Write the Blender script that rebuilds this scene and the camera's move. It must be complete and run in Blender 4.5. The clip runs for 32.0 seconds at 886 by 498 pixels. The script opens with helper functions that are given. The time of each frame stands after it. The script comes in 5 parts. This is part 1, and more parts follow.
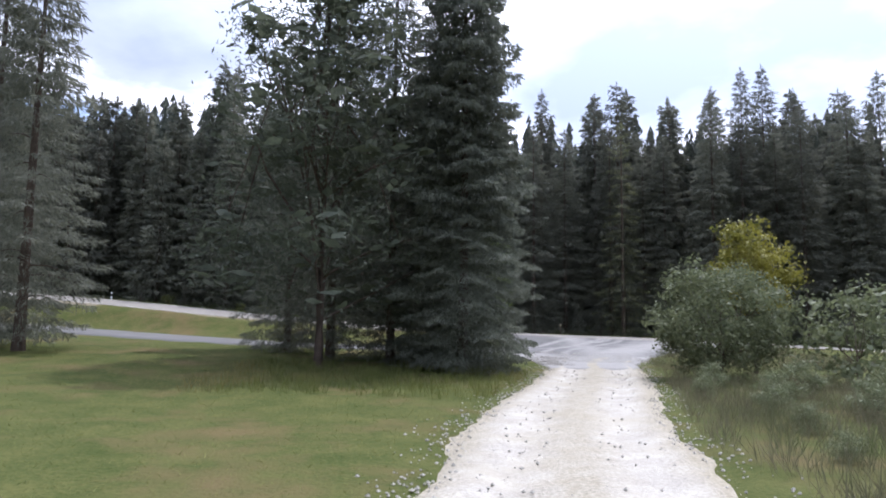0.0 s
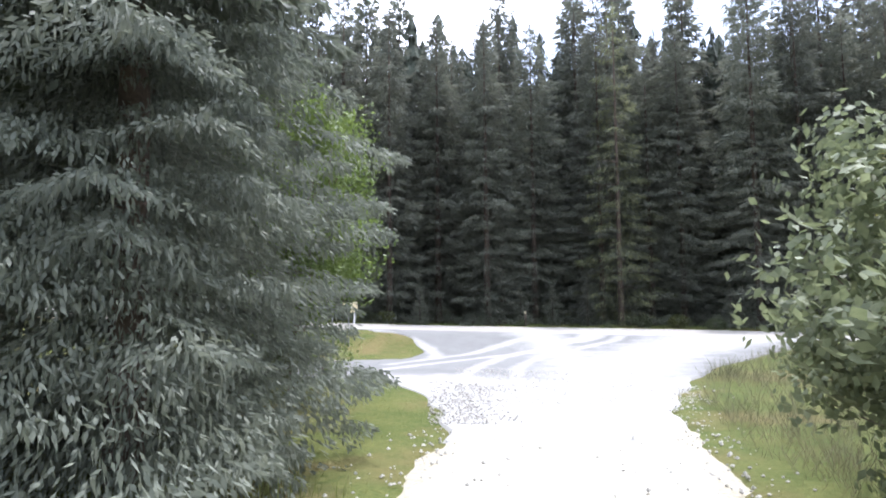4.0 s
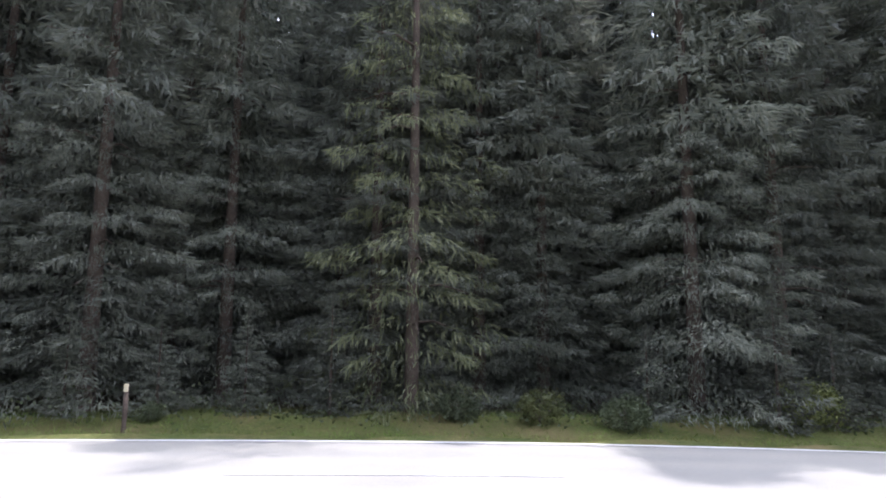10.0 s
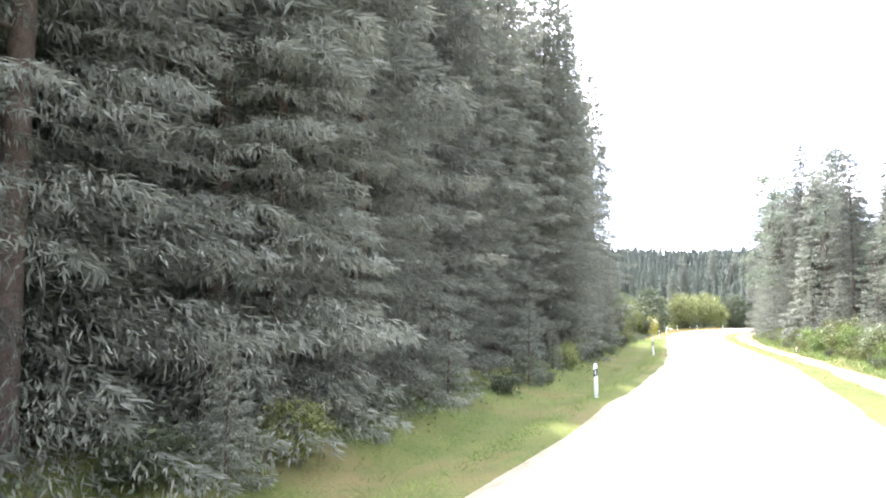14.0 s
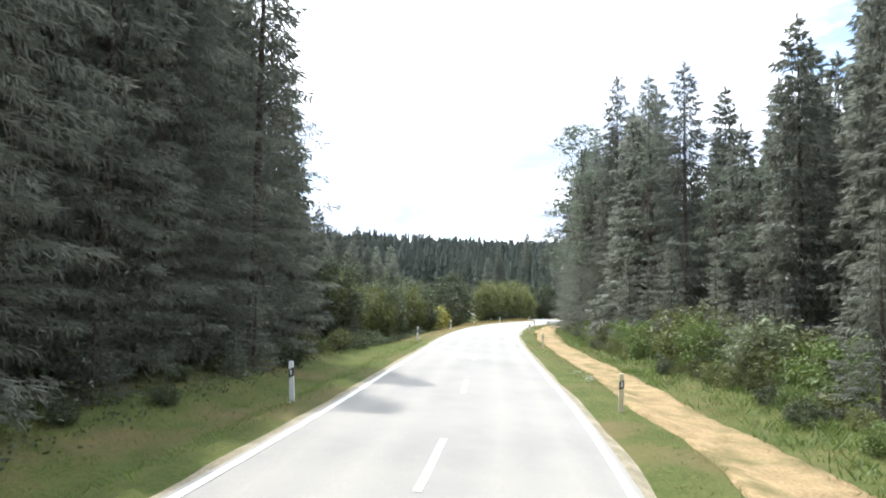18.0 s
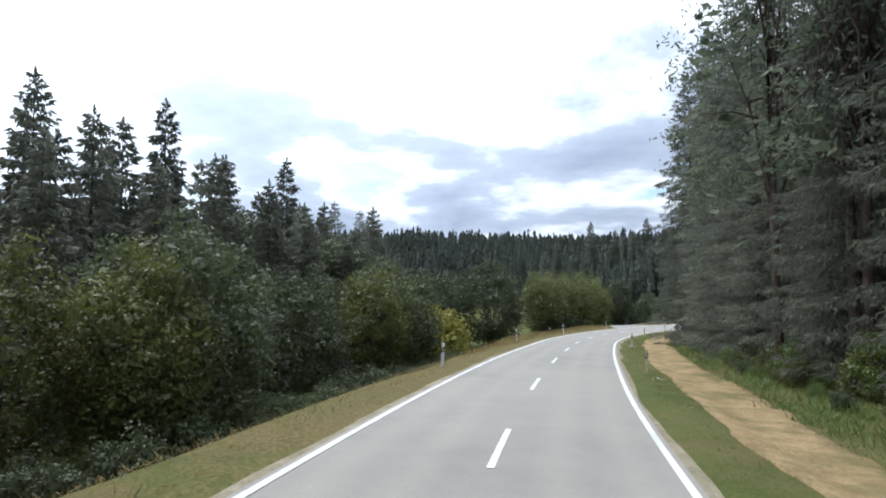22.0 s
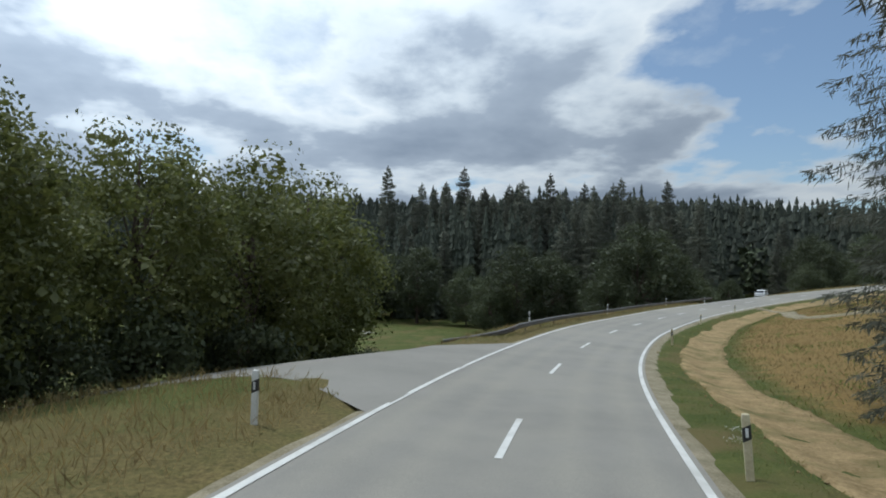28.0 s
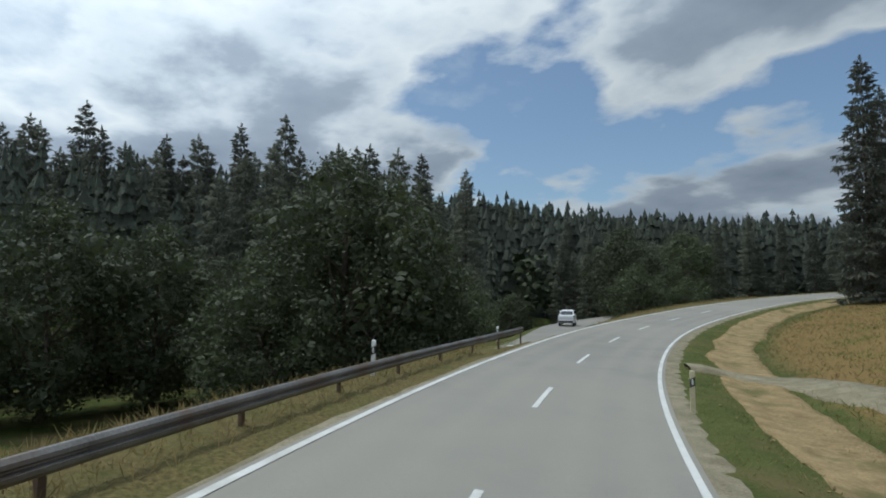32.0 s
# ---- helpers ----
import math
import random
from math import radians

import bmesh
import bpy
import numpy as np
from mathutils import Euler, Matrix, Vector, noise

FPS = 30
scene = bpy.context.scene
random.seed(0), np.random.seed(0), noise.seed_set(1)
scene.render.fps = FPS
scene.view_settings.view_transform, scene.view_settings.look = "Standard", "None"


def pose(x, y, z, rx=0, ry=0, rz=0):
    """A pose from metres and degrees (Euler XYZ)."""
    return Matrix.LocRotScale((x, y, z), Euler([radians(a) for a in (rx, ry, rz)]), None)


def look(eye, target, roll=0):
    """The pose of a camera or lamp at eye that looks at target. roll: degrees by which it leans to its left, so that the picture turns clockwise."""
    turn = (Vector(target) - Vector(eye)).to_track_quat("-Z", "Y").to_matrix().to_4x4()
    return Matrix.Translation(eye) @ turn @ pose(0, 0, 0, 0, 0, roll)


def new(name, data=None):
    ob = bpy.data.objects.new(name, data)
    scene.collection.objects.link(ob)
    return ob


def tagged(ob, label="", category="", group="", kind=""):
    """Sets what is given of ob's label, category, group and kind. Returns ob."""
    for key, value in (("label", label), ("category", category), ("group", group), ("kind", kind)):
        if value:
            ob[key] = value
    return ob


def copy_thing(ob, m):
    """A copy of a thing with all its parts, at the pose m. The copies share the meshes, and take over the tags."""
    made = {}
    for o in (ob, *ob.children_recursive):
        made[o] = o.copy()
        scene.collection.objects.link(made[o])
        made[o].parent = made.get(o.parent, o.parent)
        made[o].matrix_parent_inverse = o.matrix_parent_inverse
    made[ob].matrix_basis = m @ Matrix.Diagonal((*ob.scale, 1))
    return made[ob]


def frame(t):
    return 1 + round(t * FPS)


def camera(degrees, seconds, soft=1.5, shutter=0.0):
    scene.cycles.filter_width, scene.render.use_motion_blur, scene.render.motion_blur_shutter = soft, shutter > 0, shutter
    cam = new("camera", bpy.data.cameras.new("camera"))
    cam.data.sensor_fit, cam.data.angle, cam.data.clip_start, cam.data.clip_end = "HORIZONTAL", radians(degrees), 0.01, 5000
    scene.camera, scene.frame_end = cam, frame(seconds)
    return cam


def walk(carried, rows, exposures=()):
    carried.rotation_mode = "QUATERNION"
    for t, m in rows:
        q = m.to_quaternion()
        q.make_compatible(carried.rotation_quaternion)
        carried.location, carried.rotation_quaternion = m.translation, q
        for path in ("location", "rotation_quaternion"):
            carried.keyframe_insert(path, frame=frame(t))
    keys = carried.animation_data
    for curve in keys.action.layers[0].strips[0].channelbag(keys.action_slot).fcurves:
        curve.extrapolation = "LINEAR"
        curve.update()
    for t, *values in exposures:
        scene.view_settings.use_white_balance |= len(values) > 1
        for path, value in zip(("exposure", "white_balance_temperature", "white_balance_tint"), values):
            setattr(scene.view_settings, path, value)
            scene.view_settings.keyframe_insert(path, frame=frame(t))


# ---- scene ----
cam = camera(69.7, 32.0, soft=1.9)
PATH = [
    (0, (-1.700, 0.0, 2.6), (-1.689, 1.990, 2.8), 0.78),
    (0.5, (-1.187, 2.751, 2.618), (-1.187, 4.737, 2.85), 0.73),
    (1, (-0.737, 5.488, 2.62), (-0.710, 7.482, 2.775), -0.26),
    (1.5, (-0.219, 8.202, 2.605), (-0.170, 10.195, 2.763), -0.37),
    (2, (0.273, 10.919, 2.584), (0.340, 12.911, 2.745), -0.39),
    (2.5, (0.943, 13.603, 2.561), (1.014, 15.595, 2.725), -0.32),
    (3, (1.895, 16.321, 2.536), (2.020, 18.310, 2.699), -0.05),
    (3.5, (2.969, 19.06, 2.509), (3.103, 21.050, 2.669), -0.27),
    (4, (3.880, 21.783, 2.479), (3.933, 23.776, 2.633), -0.55),
    (4.5, (4.433, 24.406, 2.445), (4.396, 26.401, 2.583), -1.21),
    (5, (4.917, 26.829, 2.413), (4.952, 28.823, 2.563), -1.68),
    (5.5, (5.403, 29.003, 2.387), (5.484, 30.996, 2.527), -2.15),
    (6, (5.641, 31.157, 2.367), (5.693, 33.149, 2.536), -1.88),
    (6.5, (6.494, 33.409, 2.348), (6.601, 35.4, 2.507), -2.23),
    (7, (7.054, 35.646, 2.329), (7.228, 37.634, 2.47), -1.40),
    (7.5, (7.519, 37.671, 2.315), (7.708, 39.657, 2.45), -0.42),
    (8, (8.037, 39.506, 2.313), (8.245, 41.49, 2.457), -0.00),
    (8.5, (8.768, 41.184, 2.333), (9.019, 43.161, 2.509), 0.17),
    (9, (9.595, 42.845, 2.382), (9.938, 44.803, 2.608), 0.97),
    (9.5, (10.746, 44.466, 2.464), (11.195, 46.398, 2.723), 0.86),
    (10, (12.153, 45.968, 2.569), (12.739, 47.859, 2.854), 0.42),
    (10.5, (13.637, 47.295, 2.673), (14.37, 49.129, 2.985), -0.37),
    (11, (14.974, 48.57, 2.763), (15.886, 50.323, 3.071), -0.05),
    (11.5, (16.417, 49.579, 2.832), (17.482, 51.246, 3.126), 0.23),
    (12, (17.969, 50.372, 2.879), (19.214, 51.913, 3.151), 0.69),
    (12.5, (19.743, 50.967, 2.905), (21.169, 52.349, 3.146), 1.45),
    (13, (21.783, 51.459, 2.908), (23.4, 52.621, 3.1), 1.55),
    (13.5, (24.137, 51.624, 2.886), (25.9, 52.554, 3.052), 0.82),
    (14, (26.713, 51.473, 2.838), (28.594, 52.137, 2.979), 0.78),
    (14.5, (29.476, 51.129, 2.762), (31.416, 51.596, 2.898), 0.66),
    (15, (32.501, 50.605, 2.666), (34.473, 50.912, 2.797), 0.33),
    (15.5, (35.762, 50.16, 2.568), (37.749, 50.352, 2.695), -0.09),
    (16, (39.215, 49.322, 2.475), (41.206, 49.461, 2.607), -0.01),
    (16.5, (42.872, 48.479, 2.385), (44.865, 48.587, 2.516), 0.02),
    (17, (46.783, 47.92, 2.282), (48.776, 48.025, 2.407), 0.15),
    (17.5, (50.923, 47.648, 2.154), (52.915, 47.772, 2.272), 0.95),
    (18, (55.254, 47.257, 1.997), (57.245, 47.41, 2.119), 0.95),
    (18.5, (59.893, 47.21, 1.826), (61.881, 47.397, 1.949), 0.63),
    (19, (64.912, 47.131, 1.677), (66.896, 47.353, 1.795), 0.34),
    (19.5, (70.137, 46.895, 1.562), (72.119, 47.144, 1.676), 0.15),
    (20, (75.518, 46.915, 1.428), (77.496, 47.189, 1.54), 0.12),
    (20.5, (81.01, 46.954, 1.247), (82.985, 47.247, 1.364), 0.09),
    (21, (86.652, 46.945, 1.044), (88.625, 47.255, 1.164), 0.29),
    (21.5, (92.427, 46.992, 0.856), (94.396, 47.317, 0.984), 0.11),
    (22, (98.322, 47.032, 0.693), (100.29, 47.362, 0.827), -0.29),
    (22.5, (104.34, 46.964, 0.522), (106.308, 47.292, 0.653), -0.61),
    (23, (110.468, 46.794, 0.333), (112.439, 47.107, 0.457), -0.71),
    (23.5, (116.719, 46.631, 0.15), (118.695, 46.914, 0.273), -0.38),
    (24, (123.165, 46.32, -0.027), (125.148, 46.562, 0.086), -0.55),
    (24.5, (129.811, 45.88, -0.218), (131.795, 46.104, -0.102), -0.49),
    (25, (136.659, 45.368, -0.443), (138.647, 45.549, -0.332), -0.08),
    (25.5, (143.733, 44.713, -0.699), (145.725, 44.858, -0.59), -0.00),
    (26, (151.079, 43.958, -0.963), (153.073, 44.077, -0.852), 0.05),
    (26.5, (158.71, 42.893, -1.22), (160.706, 42.949, -1.105), 0.32),
    (27, (166.612, 41.349, -1.474), (168.608, 41.293, -1.362), 0.73),
    (27.5, (174.767, 39.416, -1.745), (176.759, 39.261, -1.648), 0.88),
    (28, (183.111, 37.061, -2.026), (185.094, 36.812, -1.939), 0.49),
    (28.5, (191.569, 34.246, -2.325), (193.54, 33.921, -2.228), 0.15),
    (29, (200.136, 30.984, -2.666), (202.098, 30.619, -2.533), -0.40),
    (29.5, (208.903, 27.515, -2.976), (210.843, 27.05, -2.84), -0.35),
    (30, (217.385, 23.234, -3.187), (219.292, 22.647, -3.057), -0.04),
    (30.5, (225.574, 18.75, -3.355), (227.444, 18.052, -3.219), -0.11),
    (31, (233.352, 13.919, -3.519), (235.187, 13.139, -3.364), 0.13),
    (31.5, (240.70, 8.70, -3.617), (242.501, 7.847, -3.445), -0.03),
    (32, (247.82, 3.25, -3.634), (249.578, 2.311, -3.462), 0.27),
]
EXPOSURES = [(0, 0.50, 5800, 20), (2.5, 1.10, 5750, 20), (4.5, 1.58, 5850, 16), (8, 1.5, 5850, 17), (9.5, 1.5, 5800, 19), (10.2, 1.72, 5750, 22), (11, 2.65, 5750, 30), (12, 3.10, 5750, 28), (13, 3.15, 6000, 22),
             (14, 2.90, 6100, 18), (15.5, 2.28, 6100, 14), (17.5, 1.45, 6050, 10), (21, 0.55, 5900, 10), (24.5, -0.20, 5850, 6), (27, -0.43, 5900, 4), (32, -0.58, 5900, 2)]
walk(cam, [(t, look(eye, target, roll)) for t, eye, target, roll in PATH], EXPOSURES)

# ---------------------------------------------------------------- world and sun
SUN_AZ, SUN_EL = 38.0, 66.0          # degrees from +y towards +x, and above the horizon
world = bpy.data.worlds.new("world")
scene.world = world
world.use_nodes = True
wt = world.node_tree
wt.nodes.clear()


def wnode(kind, **values):
    n = wt.nodes.new(kind)
    for k, v in values.items():
        n.inputs[k].default_value = v
    return n


sky = wt.nodes.new("ShaderNodeTexSky")
sky.sky_type, sky.sun_disc = "NISHITA", False
sky.sun_elevation, sky.sun_rotation = radians(SUN_EL), radians(SUN_AZ)
sky.air_density, sky.dust_density, sky.ozone_density = 1.0, 1.2, 1.2
coord = wt.nodes.new("ShaderNodeTexCoord")
split = wt.nodes.new("ShaderNodeSeparateXYZ")
wt.links.new(coord.outputs["Generated"], split.inputs[0])


def wmath(op, a, b=None, clamp=False):
    n = wt.nodes.new("ShaderNodeMath")
    n.operation, n.use_clamp = op, clamp
    for slot, v in zip(n.inputs, (a, b)):
        if v is None:
            continue
        if isinstance(v, (int, float)):
            slot.default_value = v
        else:
            wt.links.new(v, slot)
    return n.outputs[0]


# clouds lie on a flat layer overhead
height = wmath("ADD", wmath("MAXIMUM", split.outputs[2], 0.0), 0.2)
u, v = wmath("DIVIDE", split.outputs[0], height), wmath("DIVIDE", split.outputs[1], height)
layer = wt.nodes.new("ShaderNodeCombineXYZ")
wt.links.new(u, layer.inputs[0])
wt.links.new(v, layer.inputs[1])
layer.inputs[2].default_value = 3.7
puffs = wnode("ShaderNodeTexNoise", Scale=1.05, Detail=12.0, Roughness=0.52, Distortion=0.1)
shade = wnode("ShaderNodeTexNoise", Scale=1.5, Detail=8.0, Roughness=0.52)
wt.links.new(layer.outputs[0], puffs.inputs["Vector"])
shift = wt.nodes.new("ShaderNodeVectorMath")
shift.operation = "ADD"
shift.inputs[1].default_value = (0.11, 0.2, 1.3)
wt.links.new(layer.outputs[0], shift.inputs[0])
wt.links.new(shift.outputs[0], shade.inputs["Vector"])


def wramp(fac, *stops):
    n = wt.nodes.new("ShaderNodeValToRGB")
    n.color_ramp.elements[0].position, n.color_ramp.elements[0].color = stops[0][0], (*stops[0][1], 1)
    n.color_ramp.elements[1].position, n.color_ramp.elements[1].color = stops[-1][0], (*stops[-1][1], 1)
    for p, c in stops[1:-1]:
        n.color_ramp.elements.new(p).color = (*c, 1)
    wt.links.new(fac, n.inputs[0])
    return n.outputs[0]


cover = wramp(puffs.outputs["Fac"], (0.415, (0, 0, 0)), (0.465, (1, 1, 1)))
# thick parts of the clouds are grey below, thin rims white
thick = wmath("ADD", wmath("MULTIPLY", puffs.outputs["Fac"], 0.75), wmath("MULTIPLY", shade.outputs["Fac"], 0.25))
body = wramp(thick, (0.45, (0.97, 0.98, 1.0)), (0.482, (0.80, 0.84, 0.90)), (0.52, (0.47, 0.52, 0.61)), (0.62, (0.31, 0.36, 0.45)))
glow_dir = wt.nodes.new("ShaderNodeVectorMath")
glow_dir.operation = "DOT_PRODUCT"
wt.links.new(coord.outputs["Generated"], glow_dir.inputs[0])
az, el = radians(SUN_AZ), radians(SUN_EL)
TO_SUN = Vector((math.sin(az) * math.cos(el), math.cos(az) * math.cos(el), math.sin(el)))
glow_dir.inputs[1].default_value = TO_SUN
# clouds near the sun are brighter
near_sun = wmath("ADD", 0.78, wmath("MULTIPLY", 2.7, wmath("POWER", wmath("MAXIMUM", glow_dir.outputs["Value"], 0.0), 2.2)))
sky_bg = wnode("ShaderNodeBackground", Strength=0.15)
wt.links.new(sky.outputs[0], sky_bg.inputs[0])
# a thin white veil of high cloud, thickest round the sun, streaked
streak = wnode("ShaderNodeTexNoise", Scale=2.6, Detail=7.0, Roughness=0.6)
wt.links.new(shift.outputs[0], streak.inputs["Vector"])
veil = wramp(wmath("ADD", glow_dir.outputs["Value"], wmath("MULTIPLY", 0.55, wmath("SUBTRACT", streak.outputs["Fac"], 0.5))), (0.37, (0.05, 0.05, 0.05)), (0.66, (0.96, 0.96, 0.96)))
veil_bg = wnode("ShaderNodeBackground", Color=(0.94, 0.97, 1.0, 1.0))
wt.links.new(near_sun, veil_bg.inputs[1])
clear_sky = wt.nodes.new("ShaderNodeMixShader")
wt.links.new(veil, clear_sky.inputs[0])
wt.links.new(sky_bg.outputs[0], clear_sky.inputs[1])
wt.links.new(veil_bg.outputs[0], clear_sky.inputs[2])
cloud_bg = wt.nodes.new("ShaderNodeBackground")
wt.links.new(body, cloud_bg.inputs[0])
wt.links.new(near_sun, cloud_bg.inputs[1])
mixed = wt.nodes.new("ShaderNodeMixShader")
wt.links.new(cover, mixed.inputs[0])
wt.links.new(clear_sky.outputs[0], mixed.inputs[1])
wt.links.new(cloud_bg.outputs[0], mixed.inputs[2])
wout = wt.nodes.new("ShaderNodeOutputWorld")
wt.links.new(mixed.outputs[0], wout.inputs[0])

sun = new("sun", bpy.data.lights.new("sun", "SUN"))
sun.data.energy, sun.data.angle, sun.data.color = 2.75, radians(0.6), (1.0, 0.95, 0.87)
sun.matrix_world = look(TO_SUN * 100, (0, 0, 0))


# ---------------------------------------------------------------- materials
def surface(name, low, high, scale=0.6, fine=18.0, rough=0.9, bump=0.3, spot=None, metal=0.0, vary=0.0, world_space=True, through_light=0.0, dist=0.02, gaps=None, zone=None):
    """A paint of two noises between two colours, with relief; spot: a third colour in patches."""
    m = bpy.data.materials.new(name)
    m.use_nodes = True
    t = m.node_tree
    b = t.nodes["Principled BSDF"]
    b.inputs["Roughness"].default_value, b.inputs["Metallic"].default_value = rough, metal
    if rough >= 0.95:
        b.inputs["Specular IOR Level"].default_value = 0.12
    if world_space:
        c = t.nodes.new("ShaderNodeNewGeometry").outputs["Position"]
    else:
        c = t.nodes.new("ShaderNodeTexCoord").outputs["Object"]

    def grain(s, detail=5.0):
        n = t.nodes.new("ShaderNodeTexNoise")
        n.inputs["Scale"].default_value, n.inputs["Detail"].default_value = s, detail
        n.inputs["Roughness"].default_value = 0.62
        t.links.new(c, n.inputs["Vector"])
        return n.outputs["Fac"]

    def mix(fac, a, b2, lo=0.35, hi=0.65):
        r = t.nodes.new("ShaderNodeMapRange")
        r.inputs["From Min"].default_value, r.inputs["From Max"].default_value = lo, hi
        t.links.new(fac, r.inputs["Value"])
        n = t.nodes.new("ShaderNodeMix")
        n.data_type = "RGBA"
        t.links.new(r.outputs[0], n.inputs["Factor"])
        for slot, x in ((n.inputs[6], a), (n.inputs[7], b2)):
            if isinstance(x, tuple):
                slot.default_value = (*x, 1)
            else:
                t.links.new(x, slot)
        return n.outputs[2]

    g1, g2 = grain(scale), grain(fine)
    half = tuple((p + q) / 2 for p, q in zip(low, high))
    col = mix(g1, mix(g2, low, half), mix(g2, half, high))
    if spot:
        col = mix(grain(scale * 0.37, 4.0), col, spot, 0.50, 0.66)
    for layer_name, tone_a, tone_b in zone or ():
        at_ = t.nodes.new("ShaderNodeAttribute")
        at_.attribute_name = layer_name
        s_ = t.nodes.new("ShaderNodeMath")
        s_.operation = "MULTIPLY_ADD"
        s_.inputs[1].default_value = 0.9
        t.links.new(grain(scale * 1.7, 6.0), s_.inputs[0])
        t.links.new(at_.outputs["Fac"], s_.inputs[2])
        col = mix(s_.outputs[0], col, mix(g2, tone_a, tone_b), 0.62, 1.2)
    if vary:
        info = t.nodes.new("ShaderNodeObjectInfo")
        h = t.nodes.new("ShaderNodeHueSaturation")
        r = t.nodes.new("ShaderNodeMapRange")
        r.inputs["To Min"].default_value, r.inputs["To Max"].default_value = 1 - vary, 1 + vary
        t.links.new(info.outputs["Random"], r.inputs["Value"])
        t.links.new(r.outputs[0], h.inputs["Value"])
        t.links.new(col, h.inputs["Color"])
        col = h.outputs[0]
    t.links.new(col, b.inputs["Base Color"])
    if bump:
        n = t.nodes.new("ShaderNodeBump")
        n.inputs["Strength"].default_value, n.inputs["Distance"].default_value = bump, dist
        t.links.new(g2, n.inputs["Height"])
        t.links.new(n.outputs[0], b.inputs["Normal"])
    if through_light:
        tr = t.nodes.new("ShaderNodeBsdfTranslucent")
        t.links.new(col, tr.inputs[0])
        s = t.nodes.new("ShaderNodeMixShader")
        s.inputs[0].default_value = through_light
        t.links.new(b.outputs[0], s.inputs[1])
        t.links.new(tr.outputs[0], s.inputs[2])
        t.links.new(s.outputs[0], t.nodes["Material Output"].inputs[0])
    if gaps:
        # sprays are open between their needles
        size, share = gaps
        r = t.nodes.new("ShaderNodeMath")
        r.operation = "GREATER_THAN"
        r.inputs[1].default_value = share
        t.links.new(grain(size, 2.0), r.inputs[0])
        clear = t.nodes.new("ShaderNodeBsdfTransparent")
        o = t.nodes.new("ShaderNodeMixShader")
        t.links.new(r.outputs[0], o.inputs[0])
        t.links.new(clear.outputs[0], o.inputs[1])
        t.links.new((s if through_light else b).outputs[0], o.inputs[2])
        t.links.new(o.outputs[0], t.nodes["Material Output"].inputs[0])
    return m


M_GROUND = surface("meadow_ground", (0.034, 0.052, 0.011), (0.098, 0.1, 0.032), 0.7, 11.0, 1.0, 0.8, spot=(0.109, 0.088, 0.038), dist=0.06, zone=(("dry", (0.071, 0.057, 0.024), (0.168, 0.130, 0.055)), ("heath", (0.095, 0.066, 0.026), (0.235, 0.155, 0.058)), ("litter", (0.038, 0.029, 0.018), (0.084, 0.066, 0.042))))
M_GRASS = surface("grass_blades", (0.072, 0.1, 0.021), (0.168, 0.178, 0.052), 0.3, 3.0, 0.8, 0, spot=(0.238, 0.185, 0.079), through_light=0.5)
M_DRY = surface("dry_grass", (0.138, 0.101, 0.041), (0.304, 0.230, 0.101), 0.5, 4.0, 0.9, 0, spot=(0.120, 0.129, 0.037), through_light=0.5)
M_ASPHALT = surface("asphalt", (0.147, 0.137, 0.120), (0.220, 0.206, 0.181), 0.25, 45.0, 0.85, 0.25, spot=(0.210, 0.195, 0.166), dist=0.006, zone=(("wear", (0.193, 0.178, 0.147), (0.260, 0.242, 0.202)),))
M_ASPHALT_PALE = surface("dusty_asphalt", (0.08, 0.078, 0.074), (0.128, 0.126, 0.12), 0.6, 30.0, 0.9, 0.3, dist=0.008, zone=(("dust", (0.189, 0.184, 0.171), (0.279, 0.270, 0.252)),))
M_GRAVEL = surface("limestone_gravel", (0.275, 0.258, 0.219), (0.482, 0.456, 0.396), 0.9, 16.0, 0.95, 0.9, spot=(0.361, 0.335, 0.267), dist=0.04, zone=(("rut", (0.224, 0.200, 0.146), (0.361, 0.331, 0.258)),))
M_SHOULDER = surface("gravel_shoulder", (0.12, 0.102, 0.062), (0.30, 0.262, 0.185), 1.6, 22.0, 0.95, 0.9, dist=0.03)
M_DIRT = surface("dry_earth", (0.15, 0.105, 0.05), (0.36, 0.265, 0.14), 1.4, 13.0, 1.0, 1.0, spot=(0.135, 0.117, 0.050), dist=0.07)
M_PAINT = surface("road_paint", (0.437, 0.432, 0.408), (0.589, 0.580, 0.551), 2.0, 40.0, 0.6, 0.1, spot=(0.399, 0.389, 0.361), dist=0.003)
M_BARK = surface("bark", (0.055, 0.042, 0.033), (0.13, 0.10, 0.08), 3.0, 20.0, 0.95, 0.8, world_space=False)
M_SPRUCE = surface("spruce_needles", (0.079, 0.085, 0.067), (0.203, 0.210, 0.156), 0.5, 6.0, 0.75, 0, vary=0.35, world_space=False, through_light=0.45)
M_SPRUCE_PALE = surface("hanging_spruce_needles", (0.08, 0.092, 0.07), (0.18, 0.195, 0.145), 0.7, 8.0, 0.7, 0, world_space=False, through_light=0.45)
# paler than the other needles: sun on the hanging twigs is in the colour
M_SUNLIT_TWIG = surface("sunlit_spruce_twigs", (0.11, 0.12, 0.06), (0.24, 0.25, 0.13), 0.7, 8.0, 0.75, 0, world_space=False, through_light=0.5)
M_PINE = surface("pine_needles", (0.062, 0.076, 0.054), (0.15, 0.168, 0.11), 0.6, 6.0, 0.75, 0, vary=0.25, world_space=False, through_light=0.45)
M_LEAF = surface("green_leaves", (0.066, 0.084, 0.022), (0.175, 0.18, 0.055), 0.6, 5.0, 0.6, 0, vary=0.3, world_space=False, through_light=0.38)
M_LEAF_FRESH = surface("fresh_oak_leaves", (0.06, 0.095, 0.02), (0.165, 0.215, 0.055), 0.8, 6.0, 0.6, 0, world_space=False, through_light=0.42)
